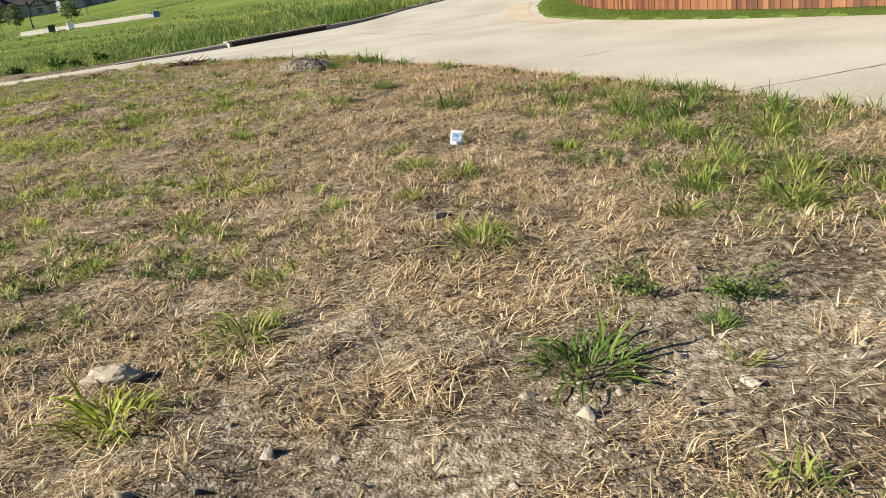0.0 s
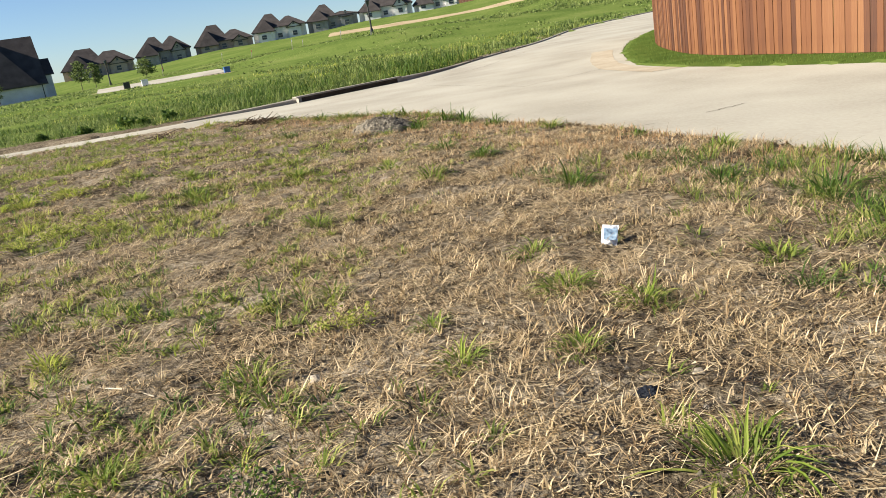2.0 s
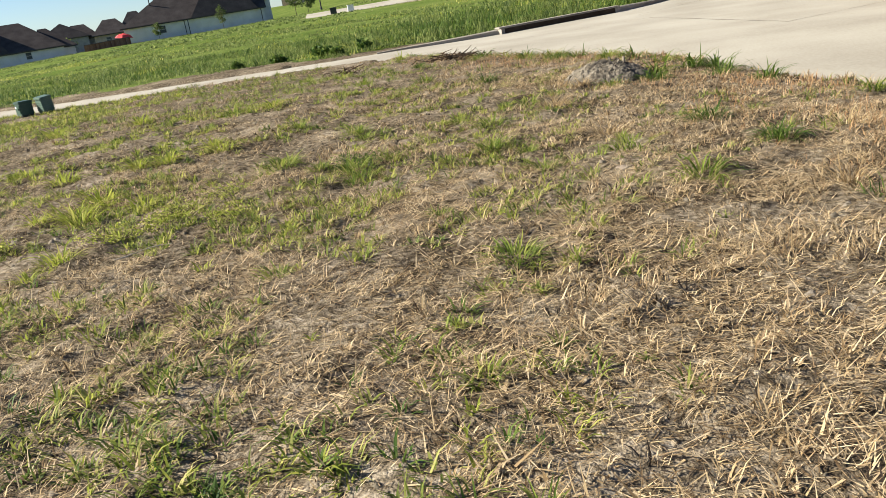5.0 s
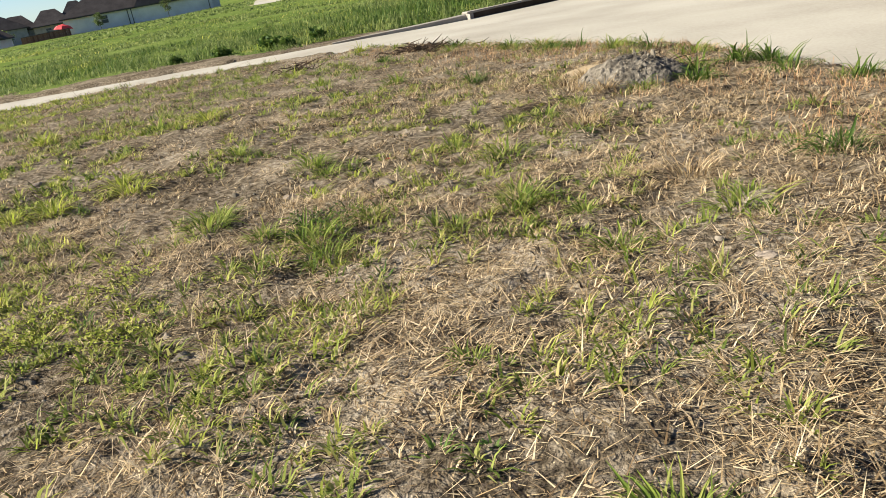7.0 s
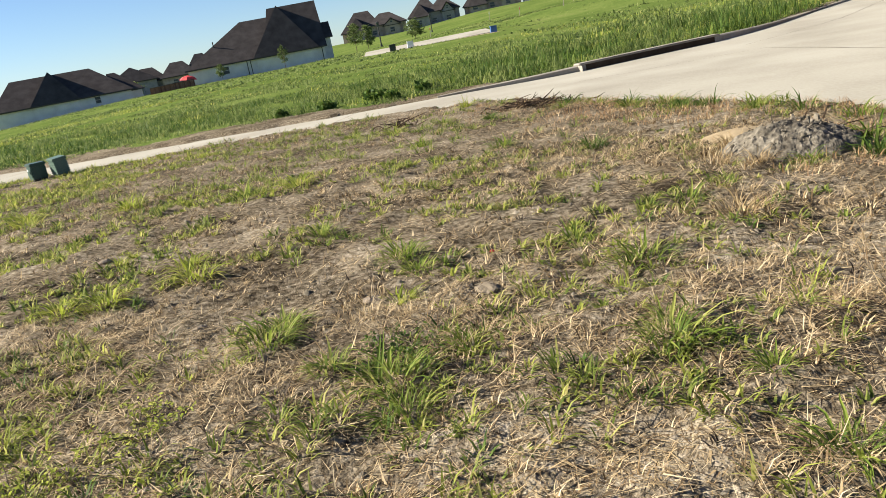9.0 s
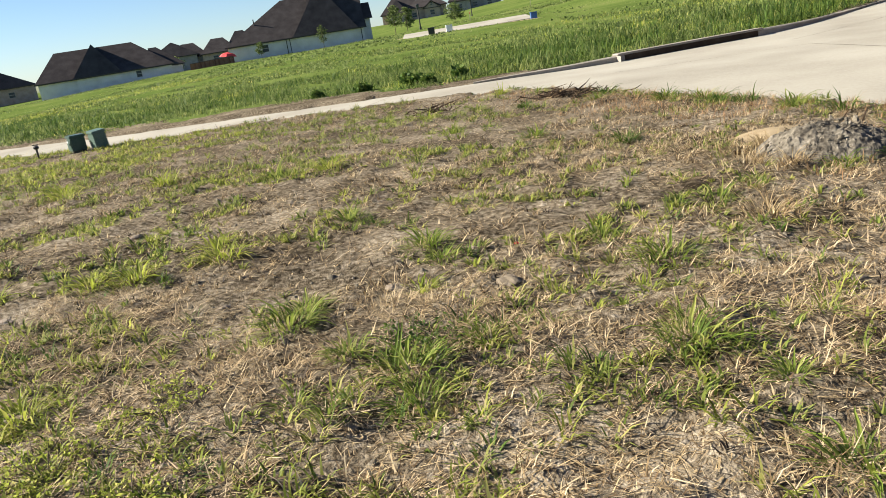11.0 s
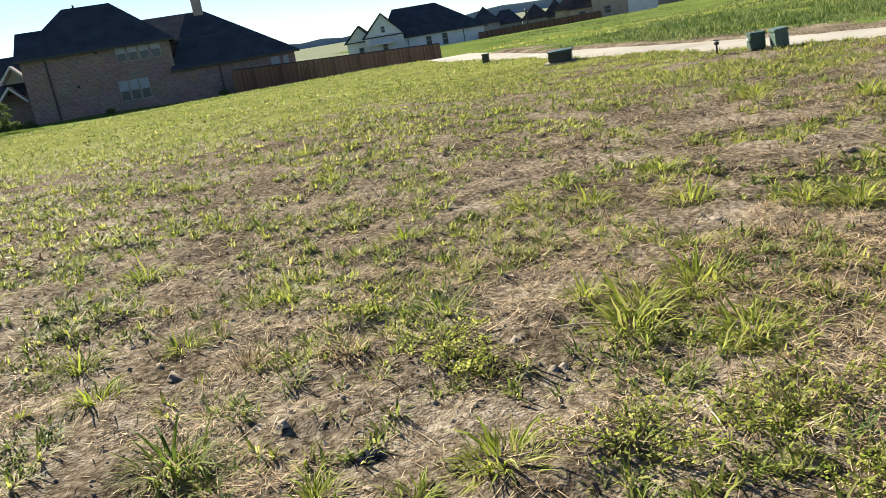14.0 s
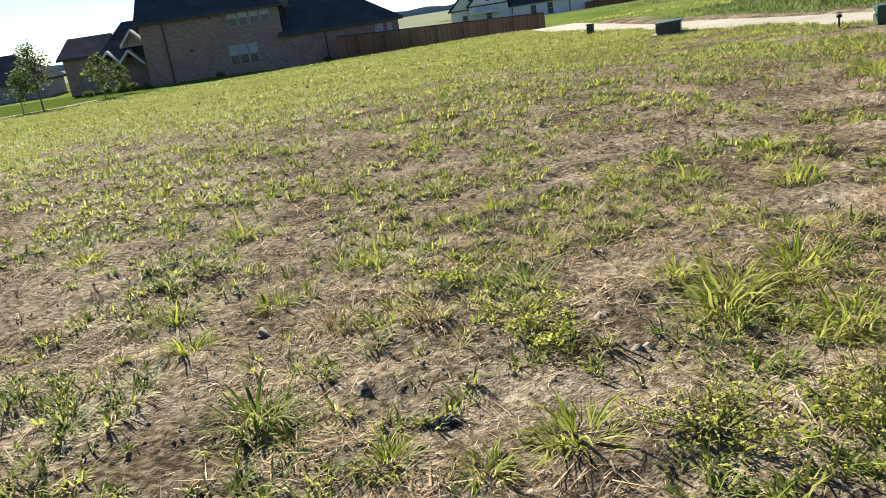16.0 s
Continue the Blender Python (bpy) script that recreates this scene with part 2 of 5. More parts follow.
# ---- the lie of the land: places and heights between which the ground runs ----
LAND = np.array([
    (0, 0, 0), (0, 6, 0), (0, 11, 0), (-4, 11, 0), (-1, 15, 0), (-6, 16, 0), (-13, 13, 0), (-9, 5, 0), (-25, 15, -.15),
    (-6, 29, -.26), (-15, 26, -.24), (-24, 27, -.28), (-34, 30, -.4), (4.5, 8, -.09), (2, 18, -.16), (-1, 24, -.22), (-2, 31, -.3), (2, 34, -.3),
    (9, 26, -.27), (9, 16, -.2), (15, 6, -.2), (5, 41, -.2), (15, 60, -.1), (-12, 77, .25), (-24, 80, .3), (0, 95, 1.5), (-66, 140, -.3),
]).reshape(-1, 3)
FARLAND = np.array([
    (-80, 245, 2.2), (-30, 250, 4.2), (10, 250, 5.8), (55, 235, 7.2), (0, 153, 2.9), (46, 146, 4.3), (-75, 64, -1.4), (-70, 48, -2.0), (-73, 28, -1.6),
    (-78, 14, -1.3), (-62, 4, -.95), (-40, 12, -.6), (-40, 26, -.6), (-135, 85, -2.3), (-130, 125, -2.4), (-110, 190, -1.2), (-180, 120, -4), (-95, -5, -1.2),
    (0, -60, 0), (70, 20, 0), (90, 90, 2.5), (250, 250, 8), (-300, -50, -3),
]).reshape(-1, 3)
LAND = np.vstack([LAND, FARLAND])


def land(x, y):
    """Height of the ground at plan places, before roads are cut in."""
    x, y = np.atleast_1d(np.asarray(x, float)), np.atleast_1d(np.asarray(y, float))
    out = np.empty_like(x)
    for s in range(0, len(x), 20000):
        d2 = (x[s:s + 20000, None] - LAND[None, :, 0]) ** 2 + (y[s:s + 20000, None] - LAND[None, :, 1]) ** 2
        w = 1.0 / (d2 + 4.0) ** 1.7
        out[s:s + 20000] = (w * LAND[None, :, 2]).sum(1) / w.sum(1)
    return out


def gz(x, y):
    return float(land(x, y)[0])


def lattice(seed, n=256):
    return np.random.RandomState(seed).rand(n, n)


LATT = [lattice(s) for s in range(8)]


def vnoise(x, y, scale, k=0):
    """Smooth value noise in 0..1 with that many metres to a cell."""
    u, v = np.asarray(x) / scale + 100.5, np.asarray(y) / scale + 100.5
    i, j = np.floor(u).astype(int), np.floor(v).astype(int)
    f, g = u - i, v - j
    f, g = f * f * (3 - 2 * f), g * g * (3 - 2 * g)
    L = LATT[k]
    i0, i1, j0, j1 = i % 256, (i + 1) % 256, j % 256, (j + 1) % 256
    return (L[i0, j0] * (1 - f) + L[i1, j0] * f) * (1 - g) + (L[i0, j1] * (1 - f) + L[i1, j1] * f) * g


def inside(poly, x, y):
    x, y = np.asarray(x), np.asarray(y)
    hit = np.zeros(x.shape, bool)
    for (ax, ay), (bx, by) in zip(poly, poly[1:] + poly[:1]):
        cross = ((ay > y) != (by > y)) & (x < (bx - ax) * (y - ay) / ((by - ay) or 1e-9) + ax)
        hit ^= cross
    return hit


def rounded(points, n=6):
    """A smooth line through plan points (Catmull-Rom)."""
    p = [Vector(q) for q in points]
    p = [2 * p[0] - p[1]] + p + [2 * p[-1] - p[-2]]
    out = []
    for a, b, c, d in zip(p, p[1:], p[2:], p[3:]):
        for s in range(n):
            t = s / n
            q = 0.5 * ((2 * b) + (c - a) * t + (2 * a - 5 * b + 4 * c - d) * t * t + (3 * b - a - 3 * c + d) * t ** 3)
            out.append((q.x, q.y))
    return out + [tuple(p[-2])]


ROAD_NEAR = rounded([(6.5, -30), (5.9, -15), (5.8, -5), (5.6, 1), (5.4, 5), (5.1, 7.3), (4.45, 9.4), (3.88, 11.0), (3.36, 12.7), (2.48, 15.5), (1.6, 18.6), (0.7, 20.6), (-0.3, 22.3), (-2.0, 24.6), (-3.6, 26.5), (-6, 27.5), (-9.5, 27.0), (-14.8, 25.8), (-22, 26.6), (-29, 28.4), (-45, 33), (-70, 42)])
ROAD_FAR = rounded([(-70, 46), (-45, 36.4), (-33, 31.6), (-26, 29.9), (-17, 28.4), (-12, 28.8), (-8, 29.6), (-5, 30.4), (-2.3, 31.5), (1.2, 33.8), (3.7, 37), (5.6, 40), (9, 46), (14.5, 57), (22, 66), (34, 74), (60, 82)])
ROAD_RIGHT = rounded([(66, 76), (38, 67), (24, 56), (16, 45), (11, 36), (8.9, 31), (7.6, 26.4), (7.1, 23.4), (7.3, 20.3), (8.2, 17.6), (10.2, 13), (13, 5), (15, -8), (17, -30)])
ROAD = ROAD_NEAR + ROAD_FAR + ROAD_RIGHT
LOT = ROAD_NEAR + [(-90, 40), (-95, -30)]
ISLAND = ROAD_RIGHT[18:] + [(40, -30), (60, 30), (70, 70)]

# ---- ground: one sheet to the horizon ----
def steps(lo, hi, step):
    return list(np.arange(lo, hi, step))


XS = np.array([-3500, -1800, -900, -500, -350, -260] + steps(-200, -60, 7) + steps(-60, -18, 1.0) + steps(-18, -9, 0.2) + steps(-9, 5.2, 0.07) + steps(5.2, 6, 0.2) + steps(6, 20, 0.4) + steps(20, 80, 3) + [90, 120, 170, 260, 500, 900, 1800, 3500])
YS = np.array([-3500, -1500, -600, -200, -80, -40] + steps(-20, 2, 2) + steps(2, 18, 0.07) + steps(18, 20, 0.2) + steps(20, 48, 0.35) + steps(48, 110, 3) + steps(110, 160, 3) + steps(160, 270, 8) + [300, 400, 600, 1000, 1800, 3500])


def set_faces(me, verts, faces):
    """Fill a mesh quickly from arrays of one face size."""
    k = faces.shape[1]
    me.vertices.add(len(verts))
    me.vertices.foreach_set("co", np.ascontiguousarray(verts, dtype=np.float32).ravel())
    me.loops.add(faces.size)
    me.loops.foreach_set("vertex_index", np.ascontiguousarray(faces, dtype=np.int32).ravel())
    me.polygons.add(len(faces))
    me.polygons.foreach_set("loop_start", np.arange(0, faces.size, k, dtype=np.int32))
    me.update(calc_edges=True)


def hummocks(x, y):
    """Lumps of the lot's surface, from broad swells to tussocks and clods."""
    tussock, clod = vnoise(x, y, 0.21, 1), vnoise(x, y, 0.11, 4)
    near = np.clip(y - 1.5, 0, 1)
    return (vnoise(x, y, 0.9, 0) - 0.5) * 0.04 * near + (tussock ** 2 - 0.3) * 0.045 * near + (clod - 0.5) * 0.036 * near + (vnoise(x, y, 3.5, 2) - 0.5) * 0.05


def build_ground():
    X, Y = np.meshgrid(XS, YS, indexing="ij")
    x, y = X.ravel(), Y.ravel()
    z = land(x, y)
    on_road = inside(ROAD, x, y)
    lot = inside(LOT, x, y) & ~on_road
    near = np.exp(-((x + 2) ** 2 + (y - 12) ** 2) / 500.0)
    rough = hummocks(x, y)
    z = z + np.where(lot, rough * np.clip(near * 1.4, 0, 1) + 0.01, 0)
    z = np.where(on_road, z - 0.12, z)
    beyond = ~on_road & ~lot & ~inside(ISLAND, x, y)
    z = z + np.where(beyond & (y > 20), (vnoise(x, y, 4.0, 3) - 0.4) * 0.12, 0)
    nx, ny = len(XS), len(YS)
    idx = np.arange(nx * ny).reshape(nx, ny)
    faces = np.stack([idx[:-1, :-1], idx[1:, :-1], idx[1:, 1:], idx[:-1, 1:]], -1).reshape(-1, 4)
    me = bpy.data.meshes.new("ground")
    set_faces(me, np.stack([x, y, z], -1), faces)
    for m in (SOIL, FIELD, LAWN, SAND, WEEDY, FARLAND_GREY):
        me.materials.append(m)
    cx, cy = x[faces].mean(1), y[faces].mean(1)
    slot = np.where(inside(LOT, cx, cy) & (cx > -48), 0, 1)
    fade = np.clip((-cx - 11) / 14, 0, 1)
    slot = np.where((slot == 0) & (vnoise(cx, cy, 1.6, 0) * .7 + vnoise(cx, cy, .5, 3) * .3 < fade), 4, slot)
    edge = np.interp(cx, [p[0] for p in ROAD_FAR], [p[1] for p in ROAD_FAR])
    slot = np.where((slot == 1) & (cx > -40) & (cx < 14) & (cy - edge < .5 + 2.2 * vnoise(cx, cy, 1.5, 6)) & (cy > edge - 1), 0, slot)
    slot = np.where(inside(ISLAND, cx, cy), 2, slot)
    slot = np.where((cx < -48) & (cy < 12) & (cy > -30) & (cx > -90), 2, slot)
    wide = 5 + np.clip(cx + 6, 0, 60) * .45
    line = 131 + wide
    slot = np.where((cx > -6) & (cx < 70) & (np.abs(cy - line) < wide + 4 * (vnoise(cx, cy, 12, 4) - .5)), 3, slot)
    slot = np.where((cx > -24) & (cx < -12) & (np.abs(cy - 77) < 2.2), 3, slot)
    # the farthest ground takes the colour with haze painted in
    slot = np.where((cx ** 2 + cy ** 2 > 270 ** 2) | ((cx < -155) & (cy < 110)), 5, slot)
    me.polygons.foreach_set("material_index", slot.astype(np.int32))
    me.polygons.foreach_set("use_smooth", np.ones(len(faces), bool))
    return tagged(new("ground", me), "dry grassy vacant lot running into green fields", "ground", kind="structure")


build_ground()


def part(name, bm, mat, parent=None, label="", smooth=False):
    """Links a bmesh as one mesh object, under a thing if one is given."""
    me = bpy.data.meshes.new(name)
    bm.normal_update()
    bm.to_mesh(me)
    bm.free()
    me.materials.append(mat)
    if smooth:
        me.polygons.foreach_set("use_smooth", np.ones(len(me.polygons), bool))
    ob = new(name, me)
    if parent is not None:
        ob.parent = parent
    if label:
        ob["label"] = label
    return ob


def thing(name, m, label, category, group="", kind=""):
    ob = new(name)
    ob.empty_display_size = 0.1
    ob.matrix_world = m
    return tagged(ob, label, category, group, kind)


def add_box(bm, lo, hi, bevel=0.0, m=None):
    r = bmesh.ops.create_cube(bm, size=1.0)
    s = [b - a for a, b in zip(lo, hi)]
    c = [(a + b) / 2 for a, b in zip(lo, hi)]
    bmesh.ops.scale(bm, vec=s, verts=r["verts"])
    bmesh.ops.translate(bm, vec=c, verts=r["verts"])
    if bevel:
        edges = list({e for v in r["verts"] for e in v.link_edges})
        made = bmesh.ops.bevel(bm, geom=edges, offset=bevel, segments=2, affect="EDGES")
        vs = made["verts"]
    else:
        vs = r["verts"]
    if m is not None:
        bmesh.ops.transform(bm, matrix=m, verts=list({v for v in bm.verts if v in set(vs)} | set(v for v in r["verts"] if v.is_valid)))
    return bm


def boxed(lo, hi, bevel=0.0):
    return add_box(bmesh.new(), lo, hi, bevel)


def tube(bm, a, b, r0, r1, n=10):
    a, b = Vector(a), Vector(b)
    q = (b - a).to_track_quat("Z", "Y").to_matrix()
    rings = []
    for p, r in ((a, r0), (b, r1)):
        rings.append([bm.verts.new(p + q @ Vector((r * math.cos(6.2832 * i / n), r * math.sin(6.2832 * i / n), 0))) for i in range(n)])
    for i in range(n):
        bm.faces.new((rings[0][i], rings[0][(i + 1) % n], rings[1][(i + 1) % n], rings[1][i]))
    bm.faces.new(rings[1])
    bm.faces.new(rings[0][::-1])
    return bm


# ---- road and alley slab ----
def build_road():
    """The concrete as a fine grid, clipped to its outline, with a short side face all round."""
    bm = bmesh.new()
    rim = [bm.verts.new((x, y, 0)) for x, y in ROAD]
    edges = [bm.edges.new((a, b)) for a, b in zip(rim, rim[1:] + rim[:1])]
    bmesh.ops.triangle_fill(bm, use_beauty=True, edges=edges, use_dissolve=False)
    for axis, cuts in (((1, 0, 0), [-50, -40, -30, -24, -20, -16, -13, -10, -7, -4, -2, 0, 2, 4, 6, 8, 10, 14, 20, 30, 45]), ((0, 1, 0), [-15, -5, 0, 5, 8, 11, 14, 17, 20, 23, 25, 27, 29, 31, 33, 36, 40, 46, 54, 64, 72])):
        for c in cuts:
            bmesh.ops.bisect_plane(bm, geom=bm.verts[:] + bm.edges[:] + bm.faces[:], plane_co=Vector(axis) * c, plane_no=axis)
    vs = bm.verts[:]
    zs = land([v.co.x for v in vs], [v.co.y for v in vs])
    for v, z in zip(vs, zs):
        v.co.z = z - 0.035
    out = [e for e in bm.edges if e.is_boundary]
    made = bmesh.ops.extrude_edge_only(bm, edges=out)
    for v in made["geom"]:
        if isinstance(v, bmesh.types.BMVert):
            v.co.z -= 0.15
    bmesh.ops.recalc_face_normals(bm, faces=bm.faces)
    ob = part("road", bm, CONCRETE)
    return tagged(ob, "pale sunlit concrete road with an alley branching off", "road", kind="structure")


road = build_road()


def strip_on_land(name, line, width, lift, mat, parent=None, jitter=0.0):
    bm = bmesh.new()
    rows = []
    for n, (x, y) in enumerate(line):
        a, b = line[max(0, n - 1)], line[min(len(line) - 1, n + 1)]
        d = Vector((b[0] - a[0], b[1] - a[1])).normalized()
        w = width * (1 + jitter * random.uniform(-1, 1)) / 2
        row = []
        for s in (-1, 1):
            px, py = x - d.y * w * s, y + d.x * w * s
            row.append(bm.verts.new((px, py, gz(px, py) + lift)))
        rows.append(row)
    for r, q in zip(rows, rows[1:]):
        bm.faces.new((r[0], q[0], q[1], r[1]))
    return part(name, bm, mat, parent)


# saw-cut joints of the slab, filled with dark sealant
for a, b in (((1.9, 29.2), (3.87, 22.5)), ((3.87, 22.5), (6.4, 24.6)), ((3.1, 13.4), (3.8, 13.35)), ((4.6, 13.7), (5.3, 14.1)), ((4.5, 9.25), (6.7, 9.5)), ((1.7, 31.0), (4.6, 34.6)), ((4.6, 34.6), (9.5, 43.5)), ((-2.2, 28.4), (1.9, 29.2))):
    line = [(a[0] + (b[0] - a[0]) * t / 12 + random.uniform(-.02, .02), a[1] + (b[1] - a[1]) * t / 12 + random.uniform(-.02, .02)) for t in range(13)]
    strip_on_land("joint", line, 0.017, -0.031, TAR, road, 0.5)
for n in range(7):
    x, y = -8 - 4.6 * n, 26.2 + 0.1 * n
    far = min(ROAD_FAR, key=lambda p: abs(p[0] - x))
    near = min(ROAD_NEAR, key=lambda p: abs(p[0] - x) + (50 if p[1] < 20 else 0))
    strip_on_land("joint", [(x, near[1] + (far[1] - near[1]) * t / 4) for t in range(5)], 0.02, -0.031, TAR, road)

# sandy silt washed over the slab round the corner
skirt = [(8.4, 31.8), (7.1, 27.2), (6.6, 24.0), (6.75, 21.0)]
tagged(strip_on_land("silt", rounded(skirt), 0.7, -0.03, SILT, None, 0.08), "thin tan silt washed over the concrete corner", "dirt", kind="structure")


def build_kerb():
    """A raised kerb along the far side, with a storm inlet in it."""
    bm = bmesh.new()
    prof = [(-0.02, -0.2), (-0.02, 0.10), (0.03, 0.13), (0.16, 0.13), (0.18, 0.11), (0.18, -0.2)]
    lines = ([p for p in ROAD_FAR if -6.2 < p[0] < -2.2] + [(-2.4, 31.42)], [(1.3, 33.85)] + [p for p in ROAD_FAR if p[0] > 1.3])
    for line, n, x, y in [(ln, n, *q) for ln in lines for n, q in enumerate(ln)]:
        if n == 0:
            rows = []
        a, b = line[max(0, n - 1)], line[min(len(line) - 1, n + 1)]
        d = Vector((b[0] - a[0], b[1] - a[1])).normalized()
        up = min(1.0, max(0.0, (x + 6.0) / 4.2)) * min(1.0, max(0.2, 1.0 - (x - 1.5) / 3.5))
        rows.append([bm.verts.new((x - d.y * o, y + d.x * o, gz(x, y) + (h * up if h > 0 else h))) for o, h in prof])
        if n == len(line) - 1:
            for r, q in zip(rows, rows[1:]):
                for i in range(len(prof) - 1):
                    bm.faces.new((r[i], q[i], q[i + 1], r[i + 1]))
            bm.faces.new(rows[0])
            bm.faces.new(rows[-1][::-1])
    bmesh.ops.recalc_face_normals(bm, faces=bm.faces)
    return tagged(part("kerb", bm, KERB), "worn grey concrete kerb along the road", "kerb", kind="structure")


build_kerb()


def build_inlet():
    a, b = Vector((-2.3, 31.45, 0)), Vector((1.25, 33.75, 0))
    d = (b - a).normalized()
    m = Matrix.Translation((a.x, a.y, gz(a.x, a.y))) @ Matrix.Rotation(math.atan2(d.y, d.x), 4, "Z")
    L = (b - a).length
    ob = thing("storm_drain_inlet", m, "concrete storm drain inlet with a long dark opening", "storm drain", kind="structure")
    part("lid_slab", boxed((-.1, -0.035, 0.105), (L + .1, 0.3, 0.165), 0.02), KERB, ob)
    # no hollow here: a solid block whose dark colour stands for shade
    part("opening", boxed((0.1, -0.03, -0.1), (L - 0.1, 0.3, 0.11)), SLOT_SHADE, ob, "solid block under the slab, slot shade painted on")
    part("end_block", boxed((-0.10, -0.03, -0.2), (0.1, 0.3, 0.103), 0.01), KERB, ob)
    part("end_block", boxed((L - 0.1, -0.03, -0.2), (L + 0.10, 0.3, 0.103), 0.01), KERB, ob)
    return ob


build_inlet()

# ---- tall cedar fence on the corner ----
def build_fence(line, height, label):
    ob = thing("wooden_fence", Matrix.Identity(4), label, "fence")
    picket = {}
    for v in range(5):
        bm = boxed((-0.0688, -0.009, 0), (0.0688, 0.009, height + 0.006 * v - 0.012), 0.004)
        me = bpy.data.meshes.new("board")
        bm.to_mesh(me)
        bm.free()
        me.materials.append(CEDAR)
        picket[v] = me
    pts = [Vector(p) for p in line]
    run, places = 0.0, []
    for a, b in zip(pts, pts[1:]):
        seg = (b - a).length
        while run < seg:
            places.append((a + (b - a) * (run / seg), math.atan2(b.y - a.y, b.x - a.x)))
            run += 0.139
        run -= seg
    for n, (p, ang) in enumerate(places):
        bd = new("board", picket[random.randrange(5)])
        bd.parent = ob
        side = 0.004 if n % 2 else -0.004
        bd.matrix_local = Matrix.Translation((p.x - math.sin(ang) * side, p.y + math.cos(ang) * side, gz(p.x, p.y) + 0.005)) @ Matrix.Rotation(ang + random.uniform(-.02, .02), 4, "Z") @ Matrix.Rotation(random.uniform(-.006, .006), 4, "Y")
    for h in (0.35, height / 2, height - 0.3):
        bm = bmesh.new()
        for a, b in zip(pts, pts[1:]):
            d = (b - a).normalized()
            off = Vector((-d.y, d.x)) * 0.06
            za, zb = gz(a.x, a.y) + h, gz(b.x, b.y) + h
            tube(bm, (a.x + off.x, a.y + off.y, za), (b.x + off.x, b.y + off.y, zb), 0.04, 0.04, 4)
        part("rail", bm, CEDAR, ob)
    return ob


FENCE_LINE = rounded([(13.2, 38), (11.2, 34), (9.9, 30.5), (9.05, 27), (8.6, 23.5), (8.8, 20), (9.8, 16.3), (11.6, 12), (13.8, 6)], 8)
build_fence(FENCE_LINE, 2.6, "tall orange-stained cedar board fence curving round a corner")

# ---- houses ----
def roof_shell(bm, x0, x1, y0, y1, ze, zr, axis, l, r, over=0.45, thick=0.2):
    """A hip or gable roof with its thickness: l, r are how far the ridge ends stand in from the ends (0: gable)."""
    x0, x1, y0, y1 = x0 - over, x1 + over, y0 - over, y1 + over
    if axis == "x":
        c = (y0 + y1) / 2
        ridge = [(x0 + l, c), (x1 - r, c)]
        quads = [((x0, y0), (x1, y0), ridge[1], ridge[0]), ((x1, y1), (x0, y1), ridge[0], ridge[1])]
        ends = [((x0, y1), (x0, y0), ridge[0]), ((x1, y0), (x1, y1), ridge[1])]
    else:
        c = (x0 + x1) / 2
        ridge = [(c, y0 + l), (c, y1 - r)]
        quads = [((x0, y1), (x0, y0), ridge[0], ridge[1]), ((x1, y0), (x1, y1), ridge[1], ridge[0])]
        ends = [((x0, y0), (x1, y0), ridge[0]), ((x1, y1), (x0, y1), ridge[1])]
    made = {}

    def v(p, low):
        z = (zr if p in ridge else ze) - (thick if low else 0)
        key = (p, low)
        if key not in made:
            made[key] = bm.verts.new((p[0], p[1], z))
        return made[key]
    sheets = quads + [e for e, inset in zip(ends, (l, r)) if inset > 0.01]
    for f in sheets:
        bm.faces.new([v(p, False) for p in f])
        bm.faces.new([v(p, True) for p in f][::-1])
    rim = [e for e in bm.edges if len(e.link_faces) == 1]
    lookup = {vert: key for key, vert in made.items()}
    for e in rim:
        (pa, la), (pb, lb) = lookup.get(e.verts[0], (None, 1)), lookup.get(e.verts[1], (None, 1))
        if pa and pb and not la and not lb:
            bm.faces.new((v(pa, False), v(pa, True), v(pb, True), v(pb, False)))
    return bm


def window(ob, x, z, w, h, y=0.0, blind=False):
    """A double-hung window in a front wall."""
    bm = boxed((x - w / 2, y - 0.05, z), (x + w / 2, y + 0.02, z + h))
    win = part("window", bm, SASH, ob)
    for k in range(2):
        b = z + 0.06 + k * (h / 2)
        part("pane", boxed((x - w / 2 + 0.06, y - 0.056, b), (x + w / 2 - 0.06, y - 0.045, b + h / 2 - 0.1)), BLIND if (blind and k) else GLASS, win)
    return win


